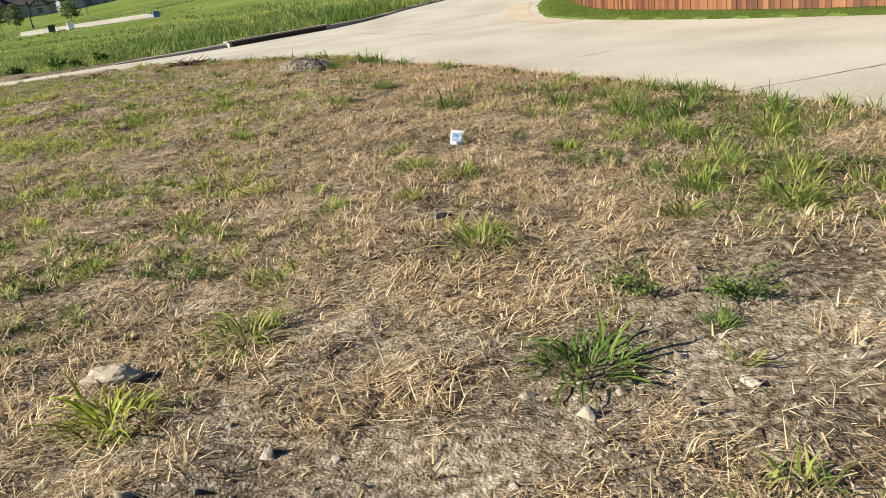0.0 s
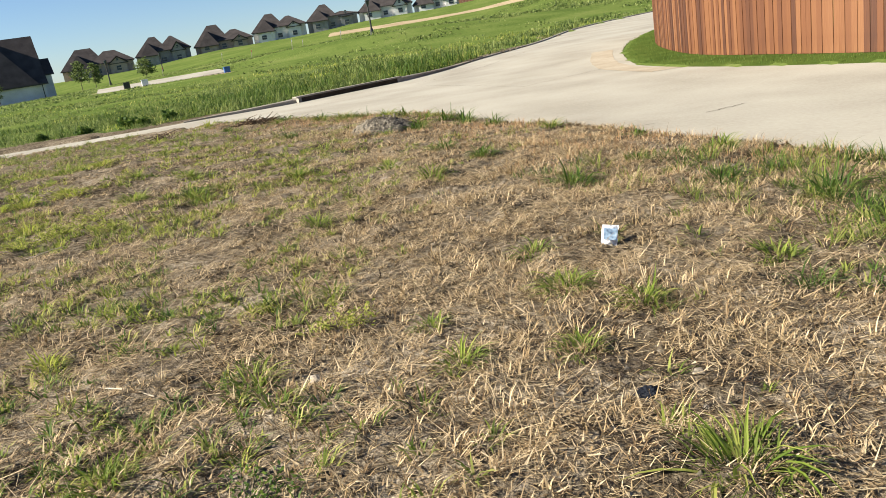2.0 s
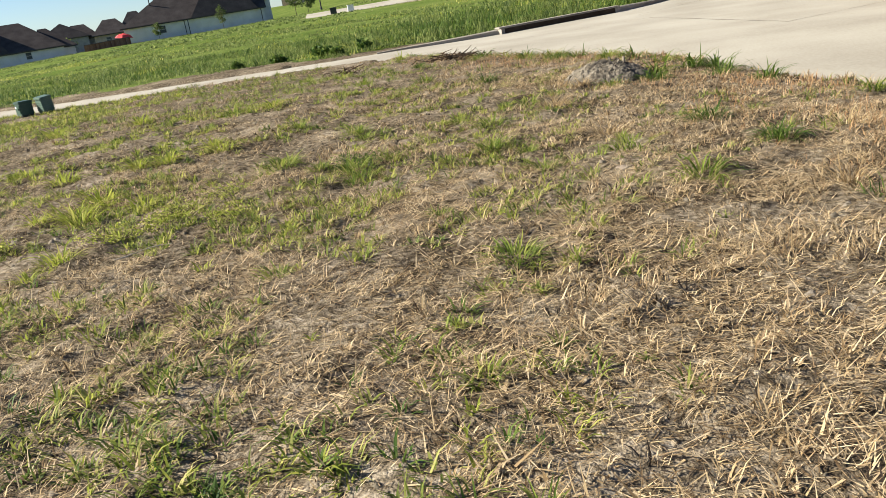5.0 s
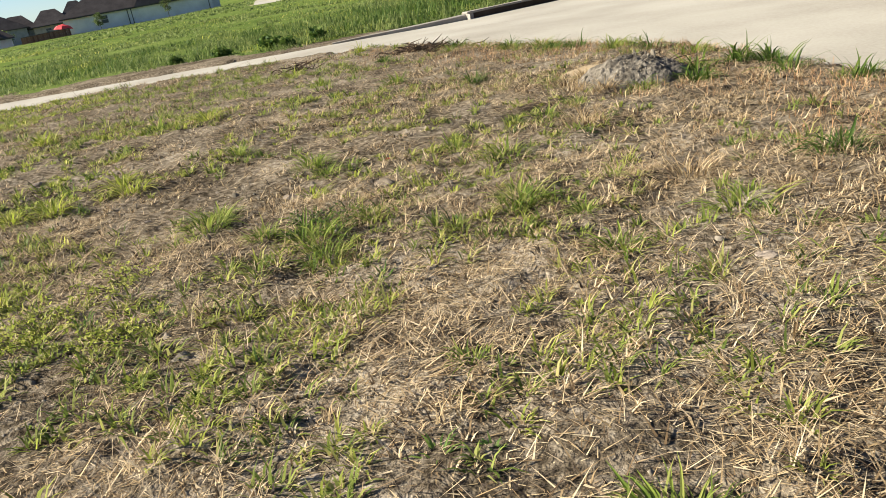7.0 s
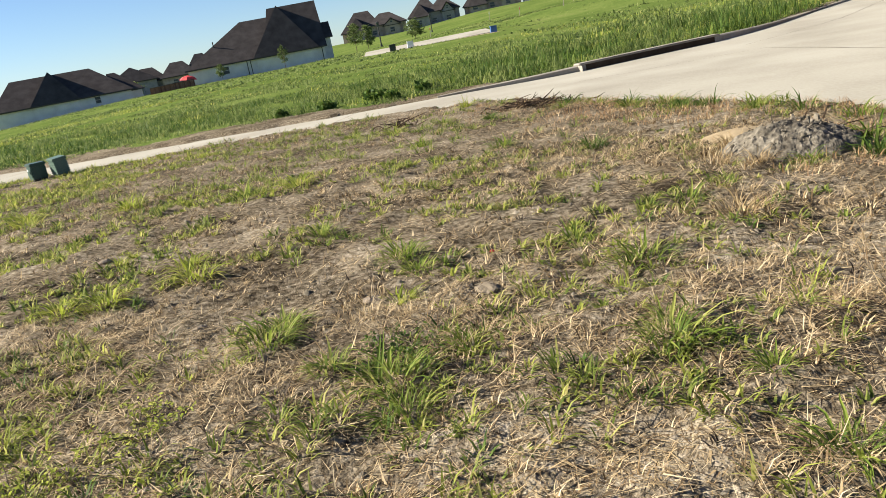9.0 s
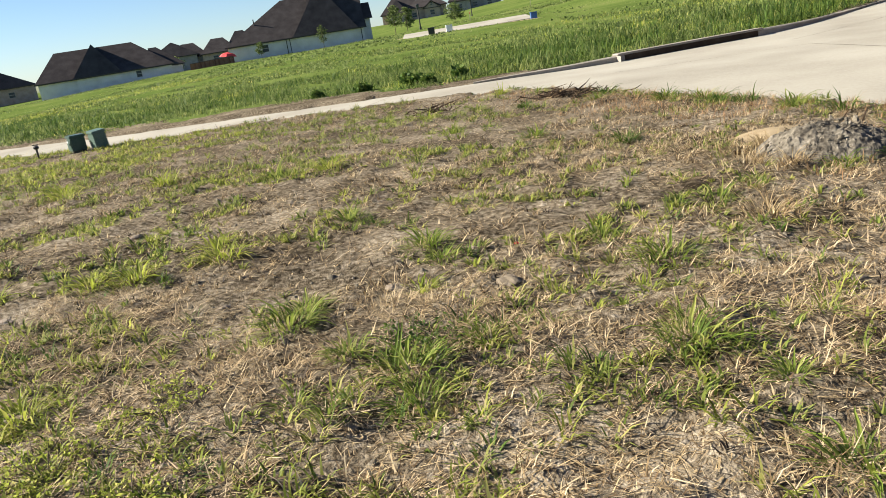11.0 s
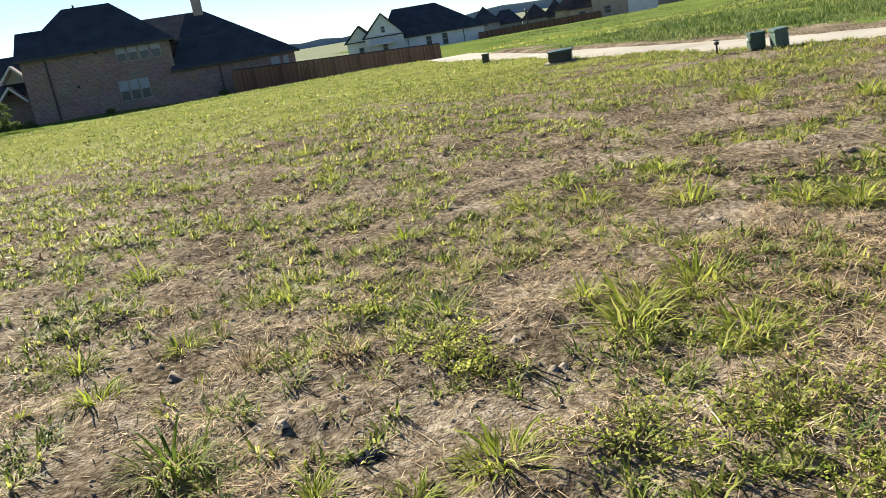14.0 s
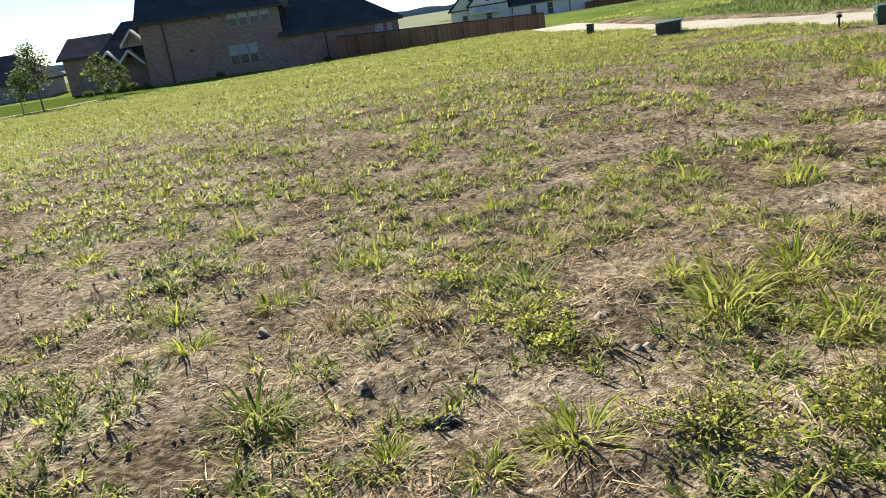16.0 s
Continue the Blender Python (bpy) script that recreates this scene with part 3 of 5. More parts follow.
def house(L, R, label, wall, roof, volumes, windows=(), base=None, pipes=(), spouts=(), name="house", blind=False):
    """A house whose front wall runs from plan place L to R. Volumes: x0, x1, y0, y1, eave, ridge, axis, l, r."""
    L, R = Vector(L), Vector(R)
    d = R - L
    zb = gz((L.x + R.x) / 2, (L.y + R.y) / 2) if base is None else base
    ob = thing(name, Matrix.Translation((L.x, L.y, zb)) @ Matrix.Rotation(math.atan2(d.y, d.x), 4, "Z"), label, "house")
    for x0, x1, y0, y1, ze, zr, axis, l, r in volumes:
        bm = boxed((x0, y0, -1.5), (x1, y1, ze + 0.05))
        if axis == "x":
            c = (y0 + y1) / 2
            tri = [[(x0 + .01, y0, ze), (x0 + .01, y1, ze), (x0 + .01, c, zr - .3)]] * (l < .01) + [[(x1 - .01, y0, ze), (x1 - .01, y1, ze), (x1 - .01, c, zr - .3)]] * (r < .01)
        else:
            c = (x0 + x1) / 2
            tri = [[(x0, y0 + .01, ze), (x1, y0 + .01, ze), (c, y0 + .01, zr - .3)]] * (l < .01) + [[(x0, y1 - .01, ze), (x1, y1 - .01, ze), (c, y1 - .01, zr - .3)]] * (r < .01)
        for t in tri:
            bm.faces.new([bm.verts.new(p) for p in t])
        part("wall", bm, wall, ob)
        part("roof", roof_shell(bmesh.new(), x0, x1, y0, y1, ze, zr, axis, l, r), roof, ob)
        bm = bmesh.new()
        add_box(bm, (x0 - .47, y0 - .47, ze - .22), (x1 + .47, y0 - .44, ze - .01))
        part("gutter", bm, DARKTRIM, ob)
    for w in windows:
        window(ob, *w, blind=blind)
    for x, y, z, h in pipes:
        part("vent_pipe", tube(bmesh.new(), (x, y, z), (x, y, z + h), 0.09, 0.09), METAL, ob)
    for x, h in spouts:
        part("downspout", boxed((x - .06, -.12, -.5), (x + .06, -.02, h)), DARKTRIM, ob)
    return ob


# the long white house across the field
hw = house((-75.1, 132.9), (-54.0, 143.0), "single-storey white brick house with a steep dark hip roof", WHITEWALL, SHINGLE,
      [(0, 23.4, 0, 15, 2.6, 9.2, "x", 10.4, 0), (13.4, 23.3, 0.3, 14.4, 2.6, 10.6, "x", 2.2, 0), (11.6, 22.0, -0.4, 12, 2.6, 10.7, "y", 5.4, 0.2), (23.4, 24.9, 3, 9, 4.0, 6.6, "x", 0, 0)],
      [(6.2, 0.9, 1.1, 1.2)], base=-0.35, pipes=[(4.9, 3.2, 5.4, 1.2)], spouts=[(9.9, 2.4), (10.5, 2.4), (22.9, 2.4)])
for x, y, z in ((7.0, 2.4, 4.6), (9.5, 2.8, 5.0), (10.4, 2.2, 4.5), (11.0, 3.2, 5.3), (13.5, .9, 3.7), (6.0, .8, 3.2)):
    part("roof_vent", boxed((x - .18, y - .18, z - .35), (x + .18, y + .18, z + .05)), DARKTRIM, hw)
# its neighbour
house((-101.5, 120.7), (-86.5, 132.5), "white brick house with a dark roof and a shaded cross gable", WHITEWALL, SHINGLE,
      [(-2.5, 19.1, 0, 14, 2.2, 6.9, "x", 3.6, 6.0), (3.5, 10.5, -0.4, 10, 2.2, 7.4, "y", 4.0, 0.2), (16.5, 21, 2, 11, 2.0, 5.4, "x", 0, 4)],
      [(13.5, 0.8, 0.9, 1.1)], base=-1.0, spouts=[(9.9, 2.0)])
# a row of two-storey houses far behind
ROW = [
    ((-82.5, 229.0), (-65.0, 234.5), 2.2, "tan two-storey house with stepped brown roofs", TANWALL, 9.1, 7.9, 5),
    ((-64.0, 234.6), (-50.0, 238.0), 2.6, "brown-roofed two-storey brick house", GREYWALL, 9.6, 9.4, 6),
    ((-48.6, 238.4), (-32.8, 241.0), 3.8, "tan brick house with a broad hip roof", TANWALL, 10.4, 8.6, 4),
    ((-32.4, 241.0), (-17.4, 242.6), 4.2, "pale house with two hipped roofs", WHITEWALL, 11.1, 10.0, 6),
    ((-16.8, 242.7), (-2.4, 243.3), 4.9, "pinkish brick house with a tall hip roof", GREYWALL, 11.4, 9.0, 6),
    ((-1.8, 243.3), (13.6, 242.9), 5.8, "white house with dark stepped roofs", WHITEWALL, 11.9, 12.0, 5),
    ((14.2, 242.9), (28.0, 241.8), 5.9, "white house with a grey hip roof and low garage", WHITEWALL, 11.5, 13.0, 4),
]
for L, R, base, label, wall, za, zb, eave in ROW:
    W = (Vector(R) - Vector(L)).length
    low = eave * .5
    za, zb = za + .9, zb + .7
    house(L, R, label, wall, SHINGLE,
          [(0, W * .62, 1, 12, low, za - base, "x", 4.6, 3.6), (W * .4, W, 0, 11, low + .7, zb - base, "x", 4.4, 4.6), (W * .1, W * .4, -1.6, 7, low - .2, za - base - 1.6, "y", 2.6, .2), (W * .66, W * .9, -1.2, 7, low + .2, zb - base - 1.8, "y", 0, .2)],
          [(W * .2, .7, 1.4, 1.2, -1.6), (W * .5, .7, 1.3, 1.2), (W * .78, .7, 1.3, 1.3, -1.2), (W * .78, low + .8, .7, .8, -1.2)], base=base)
house((43, 240), (58, 238), "white two-storey house behind a fence", WHITEWALL, SHINGLE, [(0, 15, 0, 10, 5.4, 8.6, "x", 4, 4)], [(3, 3.2, 1.4, 1.3), (7, 3.2, 1.4, 1.3), (11, 3.2, 1.4, 1.3)], base=7.0)
house((60, 237), (76, 233), "pale two-storey house at the edge of the field", WHITEWALL, SHINGLE, [(0, 16, 0, 10, 5.4, 8.8, "x", 4, 4)], [(3, 3.2, 1.4, 1.3), (8, 3.2, 1.4, 1.3), (12, 3.2, 1.4, 1.3)], base=7.2)
# houses between and to the west
house((-120.5, 172.5), (-110.0, 178.5), "grey two-storey house with a row of small windows", GREYWALL, SHINGLE, [(0, 11, 0, 10, 3.8, 7.2, "y", 3.5, 3.0), (5, 13, 1, 9, 3.2, 6.4, "x", 3, 3)], [(4, 2.0, .9, 1.0), (5.2, 2.0, .9, 1.0), (6.4, 2.0, .9, 1.0)], base=-1.4)
house((-109.5, 178.0), (-99.0, 184.5), "brown-roofed house behind the white one", TANWALL, SHINGLE, [(0, 8, 0, 9, 3.4, 6.6, "x", 3, 3), (6, 13, 2, 10, 3.8, 7.6, "x", 3, 3)], [(3, 1.6, 1.2, 1.1)], base=-1.4)
house((-149.5, 146.8), (-138.0, 158.3), "brown hip-roofed house in the distance", TANWALL, SHINGLE, [(0, 14, 0, 10, 3.6, 7.6, "y", 4.5, 4)], [(4, 1.4, 1.3, 1.2), (9, 1.4, 1.3, 1.2)], base=-2.2)
h2 = house((-136.5, 111.0), (-123.5, 126.5), "large house with a brown roof and a white end wall", TANWALL, SHINGLE,
      [(0, 12, 2, 13, 3.0, 7.6, "x", 5.5, 1.5), (7.5, 18.5, 0, 12, 4.6, 9.2, "x", 5.5, 3.0), (3, 8, 0.6, 8, 2.8, 5.6, "y", 3, .2)], [(5.5, 0.9, 1.3, 1.2, .6), (10.5, 1.0, 1.3, 1.4)], base=-2.6)
part("end_wall", boxed((14.5, -.15, -1), (20.2, -.02, 4.7)), WHITEWALL, h2, "white painted end wall")
house((-178.0, 107.5), (-172.8, 113.0), "grey-roofed house seen far off", GREYWALL, SHINGLE_BLUE, [(0, 8, 0, 9, 3.0, 7.2, "y", 3, 3)], [(4, 1, 1.2, 1.2)], base=-4.2)
house((-173.0, 113.0), (-166.5, 123.5), "grey two-storey house behind a brown fence", GREYWALL, SHINGLE_BLUE, [(0, 7, 0, 9, 4.0, 8.0, "y", 3.5, 3), (5, 12.5, 1, 9, 3.2, 6.4, "x", 3, 3)], [(2.6, 3.2, .8, .9), (3.8, 3.2, .8, .9)], base=-4.0)
house((-166.3, 123.6), (-159.5, 132.0), "grey house with two small hip roofs", GREYWALL, SHINGLE, [(0, 6, 0, 8, 3.2, 6.5, "y", 3, 3), (5, 10.8, 1, 9, 3.0, 6.8, "y", 3, 3)], [(2.5, 1, 1.2, 1.2)], base=-3.9)
wg = house((-139.7, 69.8), (-130.2, 88.8), "white farmhouse-style house with a dark roof and front gables", WHITEWALL, SHINGLE_BLUE,
      [(3.5, 22.3, 0, 13, 2.9, 8.2, "x", 3.0, 8.5), (0.5, 7.5, -1.2, 8, 3.8, 7.8, "y", 0, .2), (-3.0, 2.0, 0.5, 8, 3.4, 6.2, "y", 0, .2)],
      [(4.0, 1.0, .9, 1.5, -1.2), (4.0, 4.3, .7, 1.1, -1.2), (12, .9, 1.0, 1.5), (15, .5, 1.0, 2.0), (-.5, .8, .9, 1.5, .5)], base=-2.6, spouts=[(8.2, 2.6), (18.5, 2.6)])
part("porch_roof", roof_shell(bmesh.new(), 1.5, 5.6, -2.6, -1.0, 2.5, 3.2, "x", .8, .8), TRIM, wg, "pale metal porch roof")

# the big brick house, its side in shade
bh = house((-79.3, 12.0), (-75.3, 34.8), "two-storey brown brick house with dark roofs in shade", BRICK, SHINGLE_BLUE,
      [(0, 12.4, 0, 9.5, 5.5, 9.5, "x", 4.4, 4.8), (0.1, 3.4, 0.1, 7, 5.5, 7.9, "x", .15, 1.2), (6.5, 16.6, 3.5, 12.5, 5.3, 7.8, "x", 1.0, .8), (12.4, 23.2, 0.05, 13, 2.75, 7.7, "x", 2.6, 7.4), (-8.4, -4.2, 6.0, 13, 3.6, 5.45, "x", .6, .3), (-4.6, 0.1, 4.2, 12, 3.1, 6.25, "x", 2.4, .1)],
      [(8.15 + .98 * k, 4.05, .84, 1.5) for k in range(4)] + [(7.72 + .88 * k, 0.72, .82, 1.75) for k in range(3)] + [(21.3, 0.5, .8, 1.9), (22.3, .5, .5, 1.9)], base=-1.3, spouts=[(2.0, 5.2), (16.2, 2.5)], pipes=[(5.0, 4.5, 8.4, 1.3)], blind=True)
part("chimney", boxed((15.3, 6.0, 6.0), (16.2, 6.9, 8.9), .03), TANWALL, bh)
for x0, x1, y, ze, zr in ((-4.7, -2.9, 3.4, 2.5, 3.75), (-2.9, -0.7, 2.6, 2.2, 3.6), (-2.2, -.3, 2.9, 4.0, 5.3)):
    part("porch_gable", roof_shell(bmesh.new(), x0, x1, y, y + 1.6, ze, zr, "y", 0, .1, .2, .25), TRIM, bh, "pale trimmed entry gable")
for x, z in ((6.2, 5.05), (4.1, 2.5)):
    part("soffit_light", boxed((x - .1, -.12, z), (x + .1, -.01, z + .2)), METAL, bh)
house((-100.0, -6.5), (-99.0, 2.5), "dark-roofed house beyond the street trees", GREYWALL, SHINGLE_BLUE, [(-6, 8.5, 0, 10, 2.4, 5.4, "x", 4, 4)], [(3, .8, 1.2, 1.3)], base=-1.6)


# ---- brown side fences, in panels of boards ----
def panel_fence(a, b, za, zb, height, label, board=0.15):
    a, b = Vector(a), Vector(b)
    L = (b - a).length
    ob = thing("board_fence", Matrix.Translation((a.x, a.y, 0)) @ Matrix.Rotation(math.atan2(b.y - a.y, b.x - a.x), 4, "Z"), label, "fence")
    n = max(1, round(L / 2.4))
    for k in range(n):
        bm = bmesh.new()
        x = L * k / n
        while x < L * (k + 1) / n - .02:
            z = za + (zb - za) * x / L
            add_box(bm, (x, -.01 + random.uniform(-.006, .006), z - .5), (x + board - .008, .012, z + height + random.uniform(-.02, .02)))
            x += board
        part("panel", bm, OLDWOOD, ob)["kind"] = "stuff"
        x, z = L * k / n, za + (zb - za) * k / n
        part("post", boxed((x - .05, .015, z - .5), (x + .05, .1, z + height + .03)), OLDWOOD, ob)
    bm = bmesh.new()
    tube(bm, (0, 0.002, za + height + .03), (L, 0.002, zb + height + .03), .05, .05, 4)
    part("cap_rail", bm, DARKTRIM, ob)
    return ob


panel_fence((-73.4, 28.2), (-70.4, 47.6), -1.35, -2.12, 1.85, "weathered brown board fence beside the brick house")
panel_fence((-129.0, 88.0), (-116.5, 106.0), -2.6, -2.3, 1.5, "dark brown board fence below distant houses", .3)
panel_fence((26.1, 231.8), (47.4, 228.4), 5.9, 6.9, 2.4, "reddish board fence on a far rise", .3)
panel_fence((-77.4, 124.4), (-71.6, 128.2), -0.9, -0.7, 1.5, "dark brown backyard fence by the white house", .3)


def patio_umbrella(x, y, z):
    ob = thing("patio_umbrella", pose(x, y, z, 0, 8, 20), "red canvas patio umbrella rising over a fence", "umbrella")
    part("pole", tube(bmesh.new(), (0, 0, -.4), (0, 0, 2.6), .03, .03), METAL, ob)
    bm = bmesh.new()
    top = bm.verts.new((0, 0, 2.6))
    ring, low = [], []
    for i in range(8):
        c, s = math.cos(i * math.pi / 4), math.sin(i * math.pi / 4)
        ring.append(bm.verts.new((1.0 * c, 1.0 * s, 2.3)))
        low.append(bm.verts.new((1.45 * c, 1.45 * s, 1.85)))
    for i in range(8):
        j = (i + 1) % 8
        bm.faces.new((top, ring[i], ring[j]))
        bm.faces.new((ring[i], low[i], low[j], ring[j]))
    part("canopy", bm, RED, ob, "red canvas canopy")
    return ob


patio_umbrella(-73.3, 129.0, -1.0)


def street_lamp(x, y, h, z=None):
    ob = thing("street_lamp", pose(x, y, gz(x, y) if z is None else z), "black post-top street lamp standing in a grassy field", "street lamp", "street lamps")
    part("base", tube(bmesh.new(), (0, 0, -.4), (0, 0, .7), .24, .15), METAL, ob)
    part("post", tube(bmesh.new(), (0, 0, .7), (0, 0, h - .75), .1, .075), METAL, ob)
    part("collar", tube(bmesh.new(), (0, 0, h - .78), (0, 0, h - .68), .12, .12), METAL, ob)
    lan = part("lantern", tube(bmesh.new(), (0, 0, h - .68), (0, 0, h - .18), .14, .25, 6), GLASS, ob, "glass lantern")
    part("cap", tube(bmesh.new(), (0, 0, h - .18), (0, 0, h), .3, .04, 6), METAL, lan)
    return ob


street_lamp(0.7, 98.3, 3.9, 1.55)
street_lamp(-37.6, 124.0, 3.9, 0.1)
street_lamp(-43.0, 176.0, 4.0, 0.6)
street_lamp(-104.0, 81.5, 4.0, -2.3)


# ---- utility boxes by the alley ----
def utility_pedestal(x, y, turn, w, d, h, mat, label, ribs=False, tilt=0.0):
    ob = thing("utility_pedestal", pose(x, y, gz(x, y) - .02, tilt, tilt * .6, turn), label, "utility box")
    part("base", boxed((-w * .46, -d * .46, -.1), (w * .46, d * .46, .09), .01), BLACKBOX, ob)
    body = part("body", boxed((-w / 2, -d / 2, .06), (w / 2, d / 2, h - .06), .02), mat, ob)
    lid = boxed((-w / 2 - .02, -d / 2 - .02, h - .07), (w / 2 + .02, d / 2 + .02, h), .018)
    part("lid", lid, mat, ob)
    if ribs:
        for k in range(5):
            z = .12 + k * (h - .22) / 5
            part("rib", boxed((-w / 2 - .012, -d / 2 - .012, z), (w / 2 + .012, d / 2 + .012, z + .035), .008), mat, body)
    else:
        part("door_panel", boxed((-w * .4, -d / 2 - .012, .12), (w * .4, -d / 2 + .002, h - .1), .006), mat, body)
        part("latch", boxed((w * .26, -d / 2 - .03, h * .48), (w * .34, -d / 2 - .01, h * .6), .005), METAL, body)
        part("label_plate", boxed((-w * .3, -d / 2 - .018, h * .62), (-w * .08, -d / 2 - .011, h * .72)), WHITE, body, "small pale label")
    return ob


utility_pedestal(-14.2, 25.1, -35, .38, .32, .43, GREENBOX, "dark green metal utility pedestal beside the alley")
utility_pedestal(-13.6, 25.15, -30, .34, .28, .48, PALEGREEN, "faded green ribbed plastic pedestal leaning beside the alley", True, 5)
utility_pedestal(-29.4, 27.3, -48, .24, .24, .42, BLACKBOX, "small dark utility box in the grass by the alley")


def transformer(x, y, turn):
    ob = thing("pad_transformer", pose(x, y, gz(x, y), 0, 0, turn), "dark green pad-mounted transformer with a sloped lid", "transformer")
    part("pad", boxed((-.62, -.5, -.15), (.62, .5, .06), .02), KERB, ob, "concrete pad")
    part("body", boxed((-.48, -.32, .05), (.48, .36, .36), .02), BLACKBOX, ob)
    bm = bmesh.new()
    add_box(bm, (-.52, -.37, .35), (.52, .4, .42), .02)
    for v in bm.verts:
        if v.co.y < 0 and v.co.z > .39:
            v.co.z -= .03
    part("lid", bm, GREENBOX, ob)
    part("door", boxed((-.44, -.345, .1), (.44, -.318, .33), .01), BLACKBOX, ob)
    part("warning_label", boxed((-.08, -.352, .18), (.1, -.346, .28)), TRIM, ob, "pale label")
    part("lock", boxed((.0, -.37, .2), (.06, -.34, .27), .005), METAL, ob)
    return ob


transformer(-21.8, 25.3, -40)


def hose_bib(x, y):
    ob = thing("irrigation_riser", pose(x, y, gz(x, y)), "dark irrigation riser with a valve head", "pipe riser")
    part("pipe", tube(bmesh.new(), (0, 0, -.1), (0, 0, .26), .022, .022), METAL, ob)
    bm = bmesh.new()
    bmesh.ops.create_icosphere(bm, subdivisions=2, radius=.06, matrix=Matrix.Translation((0, 0, .28)) @ Matrix.Diagonal((1.2, 1, .8, 1)))
    part("valve", bm, METAL, ob)
    part("handle", boxed((-.09, -.012, .33), (.09, .012, .355), .008), METAL, ob)
    return ob


hose_bib(-14.85, 24.55)


def sign_post(x, y, h, label, top=None):
    ob = thing("marker_stake", pose(x, y, gz(x, y), 0, 6, 0), label, "stake", "survey stakes")
    part("stake", boxed((-.035, -.02, -.3), (.035, .02, h), .005), TWIG, ob)
    if top:
        part("tape", boxed((-.04, -.025, h - .35), (.04, .025, h - .15)), top, ob, "coloured tape")
    return ob


for x, y, top in ((-15, 110, RED), (-9, 118, WHITE), (-3, 100, WHITE), (-22, 128, WHITE), (-27, 112, RED), (-8, 92, WHITE)):
    sign_post(x, y, 1.2, "pale wooden survey stake in the tall grass", top)


def bin_box(x, y, z, mat, label):
    ob = thing("storage_bin", pose(x, y, z, 0, 0, 20), label, "bin")
    part("tub", boxed((-.26, -.22, 0), (.26, .22, .5), .03), mat, ob)
    part("lid", boxed((-.29, -.25, .5), (.29, .25, .56), .02), mat, ob)
    return ob


bin_box(-12.6, 77.2, gz(-12.6, 77.2), BLUE, "blue plastic bin standing in the green field")
bin_box(-20.9, 75.3, gz(-20.9, 75.3), BLACKBOX, "black plastic bin standing by a concrete slab")
bin_box(-19.4, 75.5, gz(-19.4, 75.5), WHITE, "white plastic box standing beside a concrete slab")


# ---- trees and shrubs ----
def leaves(bm, rng, centre, radius, count, size):
    for _ in range(count):
        u = Vector((rng.gauss(0, 1), rng.gauss(0, 1), rng.gauss(0, 1)))
        p = Vector(centre) + Vector((u.x * radius[0], u.y * radius[1], u.z * radius[2])) * .55
        q = Euler((rng.uniform(0, 6.3), rng.uniform(0, 6.3), rng.uniform(0, 6.3))).to_matrix()
        s = size * rng.uniform(.6, 1.3)
        bm.faces.new([bm.verts.new(p + q @ Vector(c)) for c in ((-s * .45, 0, 0), (0, -s, 0), (s * .45, 0, 0), (0, s, 0))])


def tree(x, y, h, w, label, seed, z=None, name="young_tree", clumps=26, size=.11, stake=False):
    rng = random.Random(seed)
    ob = thing(name, pose(x, y, gz(x, y) if z is None else z), label, "tree")
    tr = tube(bmesh.new(), (0, 0, -.3), (.05, .02, h * .55), .055 * h / 4, .03 * h / 4, 8)
    tube(tr, (.05, .02, h * .54), (0, .05, h * .9), .03 * h / 4, .01, 8)
    crown = bmesh.new()
    for k in range(clumps):
        f = (k + .5) / clumps
        zc = h * (.3 + .68 * f)
        spread = w * math.sin(math.pi * (.18 + .78 * f)) * rng.uniform(.3, 1)
        a = rng.uniform(0, 6.28)
        c = (spread * math.cos(a), spread * math.sin(a), zc)
        tube(tr, (0, 0, zc - spread * .6), c, .014, .005, 5)
        leaves(crown, rng, c, (w * .34, w * .34, h * .075), 34, size)
    part("trunk", tr, BARK, ob)
    part("crown", crown, LEAF, ob)
    if stake:
        part("stake", tube(bmesh.new(), (.35, 0, -.2), (.1, 0, 1.3), .03, .03, 6), PALEGREEN, ob, "green support stake")
    return ob


tree(-61.0, 4.4, 4.2, 1.35, "young street tree with thin airy crown", 1, clumps=34)
tree(-63.5, 8.3, 3.0, 1.1, "small staked street tree on a lawn", 2, stake=True)
tree(-60.0, 3.3, 2.6, .7, "slender sapling on the verge", 3, clumps=14)
tree(-66.5, 9.6, 2.2, .6, "little tree near a house corner", 4, clumps=16)
tree(-59.5, 137.5, 3.6, .8, "slim evergreen against a white wall", 5, z=-.2)
tree(-68.8, 132.5, 2.6, .9, "pale shrub against a white wall", 6, z=-.3)
tree(-48.5, 143.5, 4.5, 1.5, "leafy tree beside a white house", 7, z=.2, size=.2)
tree(-41.0, 128.0, 3.8, 1.2, "young tree by a street lamp", 8, z=.0, size=.17)
tree(-34.0, 130.0, 3.2, 1.6, "broad young tree near a lamp", 9, z=.2, size=.18)
tree(-91.0, 140.0, 3.4, 1.8, "rounded olive tree by a fence", 10, z=-1.2, size=.2)
for n in range(9):
    tree(33 + n * 3.4 + (n % 3), 262 - n * .9, 4.5 + 1.4 * (n % 4), 2.6, "dark tree on the far rise", 20 + n, z=7.0, size=.45)


def shrub(x, y, r, label, seed, mat=None):
    rng = random.Random(seed)
    bm = bmesh.new()
    for k in range(9):
        a = rng.uniform(0, 6.28)
        leaves(bm, rng, (r * .5 * math.cos(a), r * .5 * math.sin(a), r * rng.uniform(.3, .85)), (r * .45, r * .45, r * .35), 45, .07 + r * .06)
    ob = part("shrub", bm, mat or LEAF)
    ob.matrix_world = pose(x, y, gz(x, y))
    return tagged(ob, label, "shrub")


